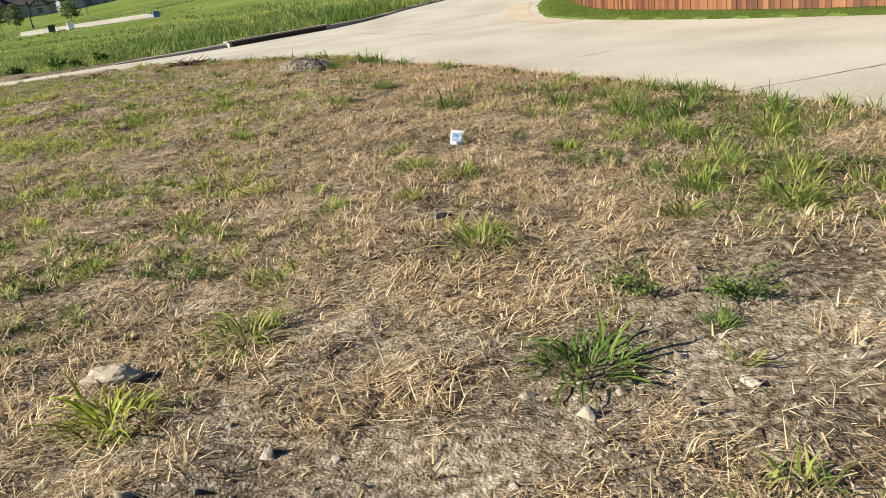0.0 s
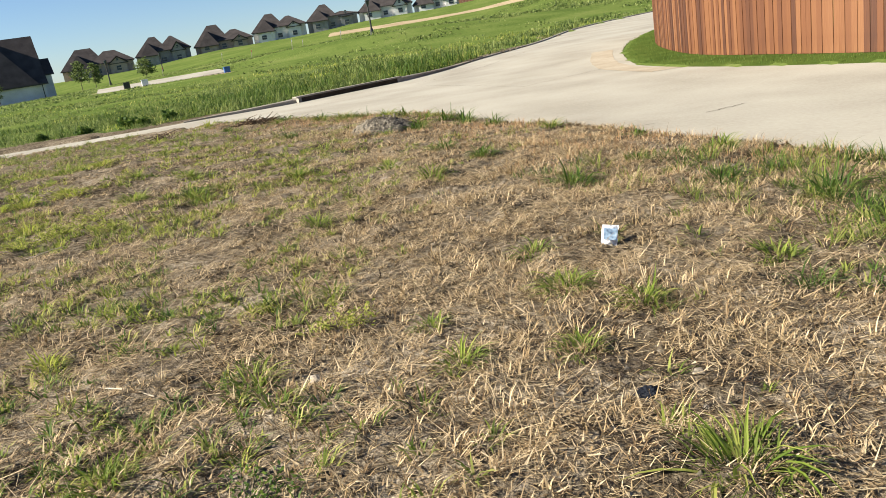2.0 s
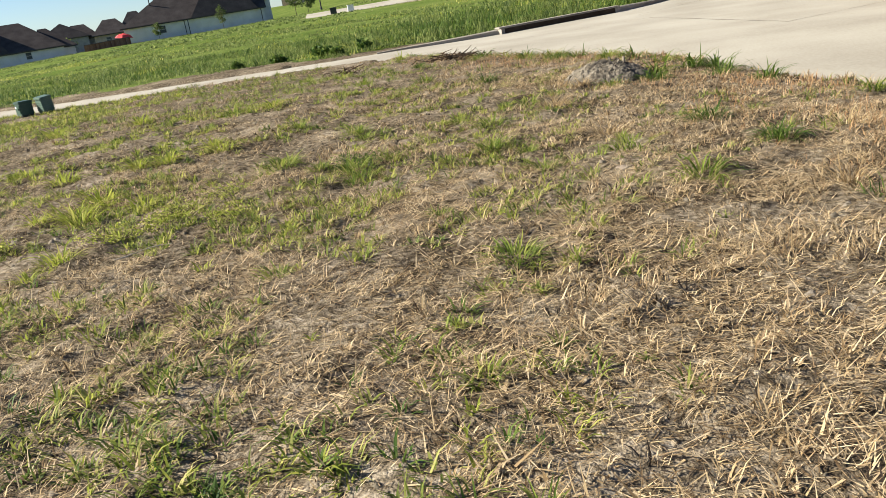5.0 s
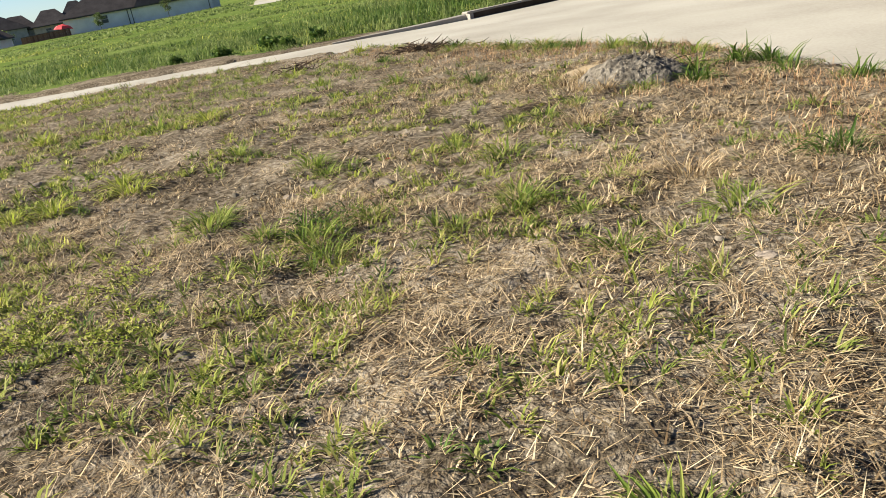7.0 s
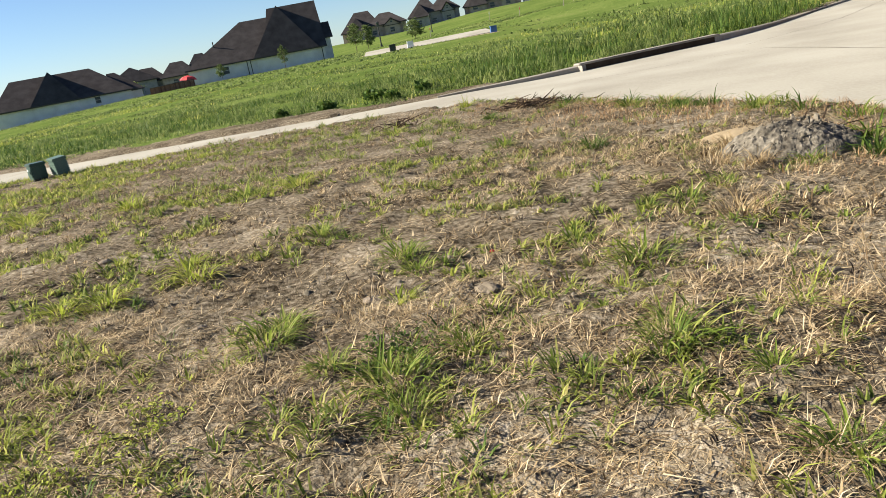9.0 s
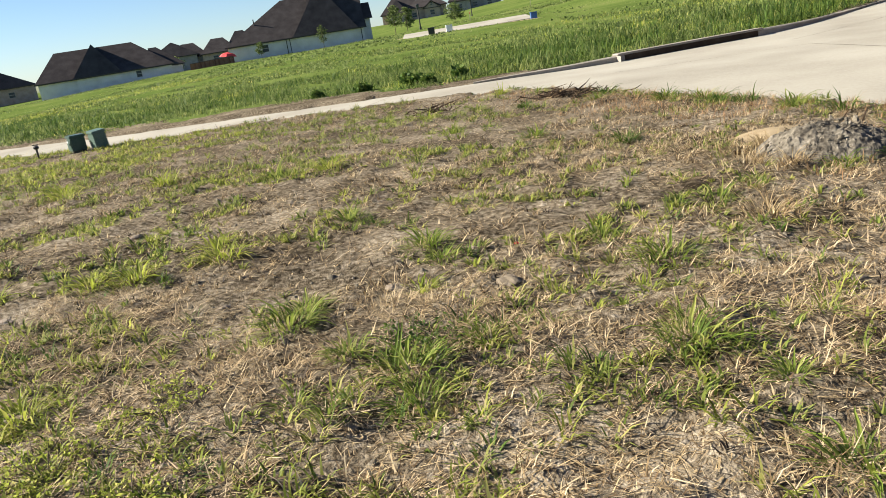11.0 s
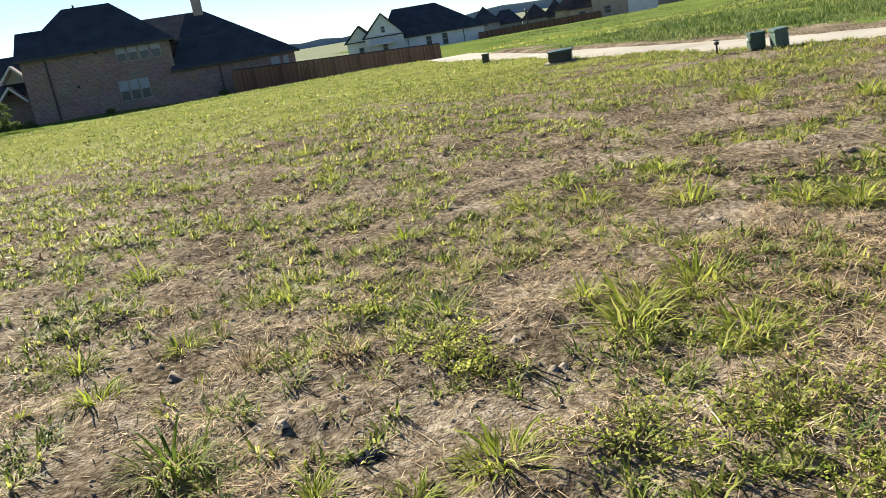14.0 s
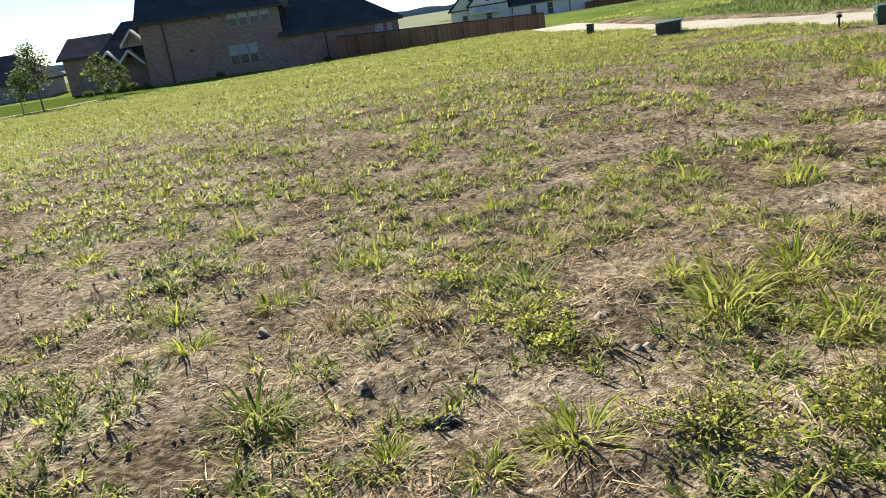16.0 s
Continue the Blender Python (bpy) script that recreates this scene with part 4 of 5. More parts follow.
for n, (x, y, r) in enumerate(((-77.6, 10.4, .6), (-77.2, 11.3, .5), (-78.0, 9.3, .7), (-78.2, 8.0, .6), (-78.4, 6.6, .5), (-74.6, 17.6, .4), (-75.6, 27.6, .5))):
    shrub(x, y, r, "clipped dark shrub in a house bed", 40 + n)
for n, (x, y, r) in enumerate(((-9.6, 31.5, .24), (-8.3, 32.0, .3), (-10.9, 31.2, .2), (-6.9, 32.3, .26), (-7.6, 31.6, .2))):
    shrub(x, y, r, "dusty dark-green weed bush at the field edge", 50 + n, DEEPGREEN)

# rooftops and woods on the horizon, air haze painted into their flat blue-grey
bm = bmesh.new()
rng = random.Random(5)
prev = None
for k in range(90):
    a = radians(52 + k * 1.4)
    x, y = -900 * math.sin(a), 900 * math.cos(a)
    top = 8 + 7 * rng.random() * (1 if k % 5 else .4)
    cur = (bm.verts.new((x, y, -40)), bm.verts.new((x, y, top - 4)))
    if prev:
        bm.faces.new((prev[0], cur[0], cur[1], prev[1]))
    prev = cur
tagged(part("backdrop", bm, HAZE), "line of woods and roofs on the horizon, haze painted in its colour", "backdrop", kind="structure")

# pavement strip along the street by the brick house
tagged(strip_on_land("pavement", [(-58.5, -20), (-58.0, 0), (-60.0, 6), (-62, 8)], 1.4, .03, KERB), "pale concrete footpath by the lawn", "pavement", kind="structure")
slab = part("foundation_slab", boxed((0, 0, -.4), (11.2, 7.0, .42), .04), CONCRETE)
slab.matrix_world = pose(-23.2, 74.2, gz(-18, 76) - .43, 2.4, -.5, 17)
tagged(slab, "bare pale concrete foundation slab in the field", "slab", kind="structure")


# ---- grass ----
RS = np.random.RandomState(7)


def blades(name, x, y, length, width, rise, turn, mat, label, segments=2, droop=0.5, z0=None, lift=0.0):
    """One mesh of many blades. rise: angle from the ground at the root; droop: how much it falls over."""
    n = len(x)
    z = (land(x, y) if z0 is None else z0) + lift
    c, s = np.cos(turn), np.sin(turn)
    sx, sy = -s, c
    verts = []
    px, py, pz, ang = x.copy(), y.copy(), z.copy(), rise.copy()
    step = length / segments
    for k in range(segments):
        w = width * (1 - k / segments * 0.75) / 2
        verts += [np.stack([px - sx * w, py - sy * w, pz], -1), np.stack([px + sx * w, py + sy * w, pz], -1)]
        px, py, pz = px + c * np.cos(ang) * step, py + s * np.cos(ang) * step, pz + np.sin(ang) * step
        ang = ang - droop
    verts.append(np.stack([px, py, pz], -1))
    k = 2 * segments + 1
    V = np.stack(verts, 1).reshape(-1, 3)
    tris = []
    for q in range(segments - 1):
        a = 2 * q
        tris += [(a, a + 1, a + 3), (a, a + 3, a + 2)]
    a = 2 * (segments - 1)
    tris.append((a, a + 1, a + 2))
    F = (np.arange(n)[:, None, None] * k + np.array(tris)[None]).reshape(-1, 3)
    me = bpy.data.meshes.new(name)
    set_faces(me, V, F)
    me.materials.append(mat)
    ob = new(name, me)
    return tagged(ob, label, "grass", kind="stuff")


def lot_height(x, y):
    """Ground height on the lot, with its roughness."""
    near = np.exp(-((x + 2) ** 2 + (y - 12) ** 2) / 500.0)
    return land(x, y) + hummocks(x, y) * np.clip(near * 1.4, 0, 1) + 0.006


def scatter(box, density):
    x0, x1, y0, y1 = box
    n = int((x1 - x0) * (y1 - y0) * density)
    x, y = RS.uniform(x0, x1, n), RS.uniform(y0, y1, n)
    keep = inside(LOT, x, y) & ~inside(ROAD, x, y) & (RS.rand(n) > .86 * worn(x, y))
    return x[keep], y[keep]


def worn(x, y):
    """1 on the few patches worn down to soil."""
    out = np.zeros(len(x))
    for cx, cy, rx, ry in ((-4.35, 10.95, .42, .5), (-4.15, 11.75, .4, .3), (-4.3, 9.75, .5, .3), (-5.7, 10.3, .5, .3), (-2.4, 13.4, .4, .2), (-5.0, 13.6, .45, .25), (2.0, 4.3, .8, .6), (.7, 3.95, .8, .3), (2.7, 4.9, .5, .35), (-3.0, 14.3, .4, .2), (-6.8, 12.4, .6, .25)):
        u = ((x - cx) / rx) ** 2 + ((y - cy) / ry) ** 2 + (vnoise(x, y, .25, 5) - .5) * 1.2
        out = np.maximum(out, np.clip(1.6 - u, 0, 1))
    return out


def dryness(x, y):
    """1 where the lot is dead straw, 0 where green weeds hold."""
    base = 1 / (1 + np.exp(-(x + 2.6 - 1.1 * np.clip((11 - y) / 4, 0, 1) + 0.10 * (y - 10)) / 1.3))
    base = base - .34 * np.exp(-((x + .8) / 2.4) ** 2 - ((y - 16) / 5.5) ** 2)
    base = base - .75 * np.exp(-((x - 3.3) / 1.1) ** 2 - ((y - 6.6) / 2.3) ** 2)
    return np.clip(base * 0.95 + (vnoise(x, y, 1.6, 5) - 0.5) * 0.8, 0, 1)


def bare(x, y):
    """1 where bare soil shows."""
    left = np.clip((-x - 1.0) / 4.0, 0, 1)
    return np.clip((vnoise(x, y, 0.8, 6) * 0.6 + vnoise(x, y, 0.33, 7) * 0.4 - 0.62 + 0.1 * left) * 6, 0, 1)


CLOSE, WESTWARD, ONWARD = (-6.6, 5.4, 2.8, 14.2), (-9, -6.6, 2.8, 19), (-6.6, 3.6, 14.2, 19)


def matted(x, y):
    """How thickly the dead straw lies, 0 to 1, in mats a hand or two across."""
    return np.clip((vnoise(x, y, .5, 3) * .45 + vnoise(x, y, .2, 4) * .55 + vnoise(x, y, .1, 2) * .3 - .42) * 2.6, 0, 1)


def litter(box, density, size, mat, label, weight, seg=2, longest=.125, depth=.022):
    """Loose stems lying on the ground, heaped a little where they are thick."""
    x, y = scatter(box, density)
    thick = weight(x, y)
    keep = RS.rand(len(x)) < thick
    x, y, thick = x[keep], y[keep], thick[keep]
    n = len(x)
    swath = vnoise(x, y, .7, 6) * 14 + RS.normal(0, 1.3, n)
    blades("straw", x, y, RS.uniform(.02, longest, n) * size, np.exp(RS.normal(-5.5, .38, n)) * size, RS.normal(.1, .24, n), swath, mat, label, seg, .16, lot_height(x, y), RS.rand(n) * depth * size * thick + .003)


def dead_cover(x, y):
    return (.42 + .58 * dryness(x, y)) * (1 - .8 * bare(x, y)) * (.22 + .78 * matted(x, y))


def shaded_thatch(x, y):
    """Dead thatch in the hollows between the mats, with their shade painted in."""
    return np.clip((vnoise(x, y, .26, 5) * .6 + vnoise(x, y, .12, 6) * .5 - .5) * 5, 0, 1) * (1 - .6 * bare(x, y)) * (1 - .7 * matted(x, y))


litter(CLOSE, 2700, 1.0, STRAW, "matted dead straw lying over bare soil", dead_cover, 1, .18, .03)
litter(CLOSE, 3900, 1.0, STRAW, "short chopped bits of dead straw", dead_cover, 1, .08)
litter(CLOSE, 1500, 1.0, THATCH, "dead thatch in the hollows, gap shade painted into its tones", shaded_thatch, 1, .1, .012)
for box in (WESTWARD, ONWARD):
    litter(box, 1700, 1.25, STRAW, "matted dead straw a few steps off", dead_cover, 1, .13, .03)
    litter(box, 700, 1.3, THATCH, "dead thatch with painted gap shade a few steps off", shaded_thatch, 1, .1, .012)
litter((-22, 4.4, 19, 27), 450, 1.7, STRAW, "matted dead straw farther off", dead_cover, 1)
litter((-22, 4.4, 19, 27), 260, 1.7, THATCH, "dead thatch with painted gap shade farther off", shaded_thatch, 1)
litter((-26, -9, 2, 19), 420, 1.5, STRAW, "thin straw litter between weeds", dead_cover, 1)
litter((-26, -9, 2, 19), 150, 1.6, THATCH, "dead thatch with painted gap shade between weeds", shaded_thatch, 1)
litter((-12, 6, -9, 2.8), 350, 1.4, STRAW, "dead straw behind the first steps", dead_cover, 1)


def upright(box, density, size, mat, label, weight, tall=(.06, .2), droop=.45, seg=2):
    x, y = scatter(box, density)
    keep = RS.rand(len(x)) < weight(x, y)
    x, y = x[keep], y[keep]
    n = len(x)
    blades("grass", x, y, RS.uniform(*tall, n) * size, RS.uniform(.003, .006, n) * size, RS.uniform(.6, 1.5, n), RS.uniform(0, 6.283, n), mat, label, seg, droop, lot_height(x, y))


def verge(x, y):
    """Denser dry grass along the road's edge."""
    edge = np.interp(y, [0, 9.5, 12.8, 15.6, 18.6, 22.3, 26], [5.6, 4.4, 3.36, 2.48, 1.6, -.3, -3.4])
    return np.clip(1 - (edge - x) / 2.6, 0, 1)


upright((-4, 5.2, 7, 26), 800, 1.25, RUST, "rust-coloured dry grass along the road edge", lambda x, y: verge(x, y) * np.clip(vnoise(x, y, 1.2, 3) * 2 - .5, 0, 1) * np.clip(vnoise(x, y, .17, 5) * 3 - .8, 0, 1) * (y > 9.5), (.04, .1))
upright((-60, -18, -4, 34), 40, 2.8, GREEN, "short yellow-green weeds farther over the lot", lambda x, y: np.clip(vnoise(x, y, 1.4, 1) * 2.2 - .5, 0, 1), (.03, .06))


def tuft_points(cx, cy, r, blades_each):
    n = len(cx)
    k = np.repeat(np.arange(n), blades_each)
    a, d = RS.uniform(0, 6.283, len(k)), np.sqrt(RS.rand(len(k)))
    return k, a, cx[k] + np.cos(a) * d * r[k] * .45, cy[k] + np.sin(a) * d * r[k] * .45, d


def tuft_field(box, density, each, mat, label, weight, size=(.12, .26), wide=.006):
    x, y = scatter(box, density)
    keep = RS.rand(len(x)) < weight(x, y)
    x, y = x[keep], y[keep]
    r = RS.uniform(*size, len(x))
    k, a, bx, by, d = tuft_points(x, y, r, each)
    n = len(k)
    blades("grass", bx, by, r[k] * RS.uniform(.5, 1.2, n), wide * RS.uniform(.6, 1.3, n), 1.3 - d * RS.uniform(.3, 1.5, n), a + RS.normal(0, .7, n), mat, label, 2, .6, lot_height(bx, by))


def green_weight(x, y):
    return np.clip(1.06 - dryness(x, y), .02, 1) * np.clip(vnoise(x, y, .65, 2) * 3.4 - 1.1, .03, 1)


def dry_weight(x, y):
    return (.25 + .75 * dryness(x, y)) * np.clip(vnoise(x, y, .45, 5) * 3 - .75, .06, 1) * (1 - .7 * bare(x, y))


for box, crowd, wide in ((CLOSE, 1.0, 1.0), (WESTWARD, .7, 1.25), (ONWARD, .7, 1.25)):
    tuft_field(box, 95 * crowd, 12, STRAW, "low clumps of dead grass stubble", dry_weight, (.035, .09), .0072 * wide)
    tuft_field(box, 26 * crowd, 11, THATCH, "clumps of dead grass with shade painted into their tones", dry_weight, (.03, .08), .008 * wide)
    tuft_field(box, 26 * crowd, 16, STRAW, "taller clumps of standing dead grass", lambda x, y: dry_weight(x, y) * (x > -2.5), (.08, .15), .006 * wide)
    tuft_field(box, 54 * crowd, 15, GREEN, "scattered green grass tufts on the lot", green_weight, (.05, .13), .0115 * wide)
    tuft_field(box, 52 * crowd, 15, LIME, "yellow-green grass tufts on the lot", lambda x, y: green_weight(x, y) * (x < 0.2) * np.clip((y - 6) / 5, .2, 1), (.05, .13), .0115 * wide)
    tuft_field(box, 50 * crowd, 15, DEEPGREEN, "dark green grass tufts on the lot", lambda x, y: green_weight(x, y) * (x < 0.2) * np.clip((12 - y) / 5, .1, 1), (.05, .12), .0105 * wide)
tuft_field((-24, -9, 1, 26), 36, 12, LIME, "yellow-green tufts across the lot", lambda x, y: np.clip(vnoise(x, y, .9, 0) * 3 - .9, .05, 1), (.07, .15), .021)
tuft_field((-24, -9, 1, 26), 21, 12, GREEN, "green tufts across the lot", lambda x, y: np.clip(vnoise(x, y, .9, 3) * 3 - .9, .05, 1), (.07, .15), .019)
tuft_field((-24, -9, 1, 26), 15, 10, STRAW, "dead clumps across the lot", lambda x, y: np.clip(vnoise(x, y, 1.3, 6) * 3 - 1.1, .05, 1), (.05, .11), .013)
tuft_field((-14, 5.5, -9, 2.8), 6, 16, GREEN, "green tufts behind the first steps", green_weight, (.08, .22), .014)
tuft_field((-60, -22, -6, 36), 5, 9, LIME, "short bright weeds far across the lot", lambda x, y: np.clip(vnoise(x, y, 2.5, 0) * 3 - .9, .08, 1), (.08, .16), .042)
tuft_field((-60, -22, -6, 36), 3, 9, GREEN, "green weeds far across the lot", lambda x, y: np.clip(vnoise(x, y, 2.5, 4) * 3 - .9, .08, 1), (.08, .16), .042)
tuft_field((-12, 3, 17, 27), 14, 22, GREEN, "green tufts before the road", lambda x, y: np.clip(vnoise(x, y, 1.1, 5) * 2.6 - .9, .04, 1), (.08, .2), .011)
tuft_field((-12, 3, 17, 27), 20, 16, STRAW, "dead clumps before the road", lambda x, y: np.clip(vnoise(x, y, .9, 2) * 2.6 - .7, .04, 1), (.05, .12), .008)
tuft_field((1.2, 5.6, 3, 11), 15, 28, DEEPGREEN, "deep green grass along the road edge", lambda x, y: np.clip(vnoise(x, y, .8, 6) * 3 - 1.2 + .7 * (verge(x, y) > .45), 0, 1) * (verge(x, y) > .1), (.1, .21), .009)
tuft_field((1.2, 5.6, 3, 11), 12, 24, GREEN, "tall green grass near the road edge", lambda x, y: np.clip(vnoise(x, y, .9, 7) * 3 - 1.2 + .6 * (verge(x, y) > .45), 0, 1) * (verge(x, y) > .1), (.1, .22), .009)


# ---- the lush field beyond the road ----
def field_layer(box, density, tall, wide, label, mat, clump=1.0, k=1):
    x0, x1, y0, y1 = box
    n = int((x1 - x0) * (y1 - y0) * density)
    x, y = RS.uniform(x0, x1, n), RS.uniform(y0, y1, n)
    thick = np.clip((vnoise(x, y, clump, k) * .6 + vnoise(x, y, clump * 3.1, k + 1) * .45 + vnoise(x, y, clump * .45, k + 2) * .45 - .5) * 2.3, .05, 1)
    keep = ~inside(ROAD, x, y) & ~inside(LOT, x, y) & ~inside(ISLAND, x, y) & (RS.rand(n) < thick)
    edge = np.interp(x, [p[0] for p in ROAD_FAR], [p[1] for p in ROAD_FAR])
    keep &= (y > edge + .25 + 1.7 * vnoise(x, y, 1.1, 6) * np.interp(x, [-20, -13, -4, -1], [.3, 1, 1, 0])) & ~((x > -2.6) & (x < 1.6) & (y < edge + .55))
    x, y, edge, thick = x[keep], y[keep], edge[keep], thick[keep]
    n = len(x)
    h = RS.uniform(*tall, n) * (.2 + 1.35 * thick ** 1.5) * np.clip(.3 + (y - edge) / np.interp(x, [-3, 2], [4, 1.6]), .3, 1) * np.interp(x, [-14, -4, 2], [.62, 1, 1.45])
    blades("grass", x, y, h, wide * RS.uniform(.5, 1.4, n), RS.uniform(.25, 1.4, n), RS.uniform(0, 6.283, n), mat, label, 2, RS.uniform(.5, 1.7, n))


field_layer((-34, 14, 28, 42), 165, (.2, .5), .027, "lush green field grass beyond the kerb", FIELDBLADE)
field_layer((-34, 14, 28, 42), 40, (.14, .34), .02, "yellowing field grass beyond the kerb", LIME, .7, 3)
field_layer((-34, 14, 28, 44), 75, (.22, .55), .032, "dark broad-leaved weeds in the field", DEEPGREEN, 1.1, 5)
field_layer((-60, 40, 42, 64), 46, (.13, .32), .06, "tall green field grass", FIELDBLADE, 1.6)
field_layer((-60, 40, 42, 64), 9, (.12, .3), .05, "yellow grass in the middle of the field", LIME, 1.6, 3)
field_layer((-90, 40, 64, 130), 8, (.15, .32), .15, "distant green field grass", FIELDBLADE, 3.5)
field_layer((-75, -34, 34, 64), 16, (.16, .34), .07, "field grass past the alley", LIME, 2.0, 2)

# short lawn on the corner by the cedar fence
n = 26000
x, y = RS.uniform(6.5, 14, n), RS.uniform(6, 36, n)
k = inside(ISLAND, x, y)
x, y = x[k], y[k]
blades("lawn_grass", x, y, RS.uniform(.03, .07, len(x)), np.full(len(x), .008), RS.uniform(.8, 1.5, len(x)), RS.uniform(0, 6.283, len(x)), DEEPGREEN, "mown green lawn strip below the fence", 1, .3)


# ---- single tufts that stand out ----
BLADE_MESHES = {}


def blade_meshes(kind):
    """Eight bent blades of unit length, each folded along its middle."""
    if kind not in BLADE_MESHES:
        made = []
        for v in range(8):
            rng = random.Random(v + 10 * kind)
            bm, ang, p, rows = bmesh.new(), rng.uniform(1.0, 1.5), Vector((0, 0, 0)), []
            bend, w = rng.uniform(.12, .5), rng.uniform(.02, .034) * (.45 if kind == 3 else 1)
            for k in range(5):
                ww = w * (1, 1.1, .9, .55, .05)[k] / 1.0
                rows.append([bm.verts.new(p + Vector((0, -ww, ww * .5))), bm.verts.new(p), bm.verts.new(p + Vector((0, ww, ww * .5)))])
                p = p + Vector((math.cos(ang), rng.uniform(-.12, .12), math.sin(ang))) * .25
                ang -= bend
            for a, b in zip(rows, rows[1:]):
                bm.faces.new((a[0], a[1], b[1], b[0]))
                bm.faces.new((a[1], a[2], b[2], b[1]))
            me = bpy.data.meshes.new("blade")
            bm.to_mesh(me)
            bm.free()
            me.materials.append(BLADES[kind])
            made.append(me)
        BLADE_MESHES[kind] = made
    return BLADE_MESHES[kind]


def grass_tuft(x, y, r, kind, label, count=70, seed=0):
    """A tuft: its large blades one by one, over a base of finer ones."""
    rs, rng = np.random.RandomState(seed + 100), random.Random(seed)
    z = float(lot_height(np.array([x]), np.array([y]))[0])
    ob = thing("grass_tuft", pose(x, y, z), label, "grass tuft", "grass tufts")
    for _ in range(30):
        a, d = rng.uniform(0, 6.283), math.sqrt(rng.random())
        bd = new("blade", rng.choice(blade_meshes(kind)))
        bd.parent = ob
        s = r * rng.uniform(.5, 1.05)
        bd.matrix_local = Matrix.Translation((math.cos(a) * d * r * .42, math.sin(a) * d * r * .42, -.01)) @ Matrix.Rotation(a + rng.gauss(0, .6), 4, "Z") @ Matrix.Rotation(d * rng.uniform(.1, 1.0), 4, "Y") @ Matrix.Diagonal((s, s, s, 1))
    a, d = rs.uniform(0, 6.283, count), np.sqrt(rs.rand(count))
    bx, by = np.cos(a) * d * r * .6, np.sin(a) * d * r * .6
    mat = (GREEN, LIME, DEEPGREEN, STRAW)[kind]
    base = blades("tuft_base", bx, by, r * rs.uniform(.25, .65, count), .008 * rs.uniform(.6, 1.3, count), 1.45 - d * rs.uniform(.5, 1.5, count), a + rs.normal(0, .6, count), mat, "", 3, .4, np.zeros(count) - .005)
    base.parent = ob
    del base["category"]
    return ob


GREEN_LABEL, LIME_LABEL, DEEP_LABEL = "upright green grass tuft on dry soil", "bushy yellow-green grass tuft on bare soil", "dense dark green grass clump in straw"
TUFTS_START = [
    (-0.32, 7.15, 0.19, 0), (0.64, 6.99, 0.18, 0), (-0.78, 6.40, 0.18, 0), (0.31, 5.76, 0.18, 0), (1.41, 5.84, 0.28, 0), (0.20, 5.12, 0.25, 0), (1.50, 4.35, 0.30, 2), (-0.26, 4.56, 0.26, 1),
    (2.09, 4.48, 0.14, 2), (2.58, 5.83, 0.24, 0), (3.17, 5.74, 0.27, 0), (3.47, 8.91, 0.33, 2), (4.05, 8.72, 0.3, 2), (4.40, 7.90, 0.3, 2), (3.26, 6.61, 0.24, 0), (2.49, 7.73, 0.22, 0),
    (1.16, 6.90, 0.17, 0), (0.00, 8.21, 0.17, 0), (0.54, 7.49, 0.14, 0), (1.29, 7.71, 0.23, 0), (1.26, 8.47, 0.2, 0), (-1.56, 7.87, 0.17, 1), (1.60, 7.34, 0.2, 0), (3.75, 8.4, .3, 2),
    (3.4, 7.7, .28, 0), (4.0, 7.3, .28, 0), (3.5, 6.2, .28, 0), (2.9, 6.3, .26, 0),
]
TUFTS_BEND = [
    (1.97, 10.29, 0.31, 2), (-0.65, 13.12, 0.27, 0), (0.85, 11.54, 0.28, 0), (1.47, 12.37, 0.26, 2), (2.76, 10.88, 0.18, 2), (3.05, 9.65, 0.28, 2), (-0.48, 15.51, 0.26, 0), (-0.77, 14.28, 0.26, 0),
    (-0.19, 12.25, 0.20, 0), (0.44, 12.64, 0.26, 0), (1.13, 13.39, 0.27, 2), (0.98, 16.58, 0.27, 2), (-0.25, 10.36, 0.24, 0), (-0.82, 11.36, 0.14, 0), (1.79, 17.16, 0.33, 2), (-1.19, 14.81, 0.22, 0),
    (-0.68, 13.38, 0.14, 0), (-0.31, 12.80, 0.14, 0), (-1.0, 22.3, .3, 0), (-.3, 21.2, .3, 2), (.5, 19.8, .3, 0),
]
TUFTS_MIDDLE = [
    (-2.15, 14.10, 0.19, 1), (-1.83, 12.93, 0.29, 0), (-2.34, 14.82, 0.25, 0), (-2.76, 13.76, 0.22, 0), (-1.62, 10.47, 0.17, 0), (-3.29, 15.71, 0.23, 0), (-2.17, 14.56, 0.18, 0), (-3.98, 14.93, 0.32, 1),
    (-2.72, 13.50, 0.26, 0), (-2.27, 12.68, 0.17, 0), (-1.59, 13.26, 0.14, 0), (-1.71, 12.69, 0.22, 0), (-2.38, 19.13, 0.28, 0), (-2.18, 13.08, 0.17, 0), (-3.70, 10.51, 0.18, 1), (-3.47, 11.12, 0.24, 1),
    (-3.57, 12.50, 0.23, 1), (-3.47, 10.77, 0.16, 1), (-3.83, 12.59, 0.16, 3), (-2.1, 23.4, .28, 0), (-3.3, 23.2, .26, 2), (-1.3, 18.4, .28, 2), (-3.8, 20.6, .3, 0),
]
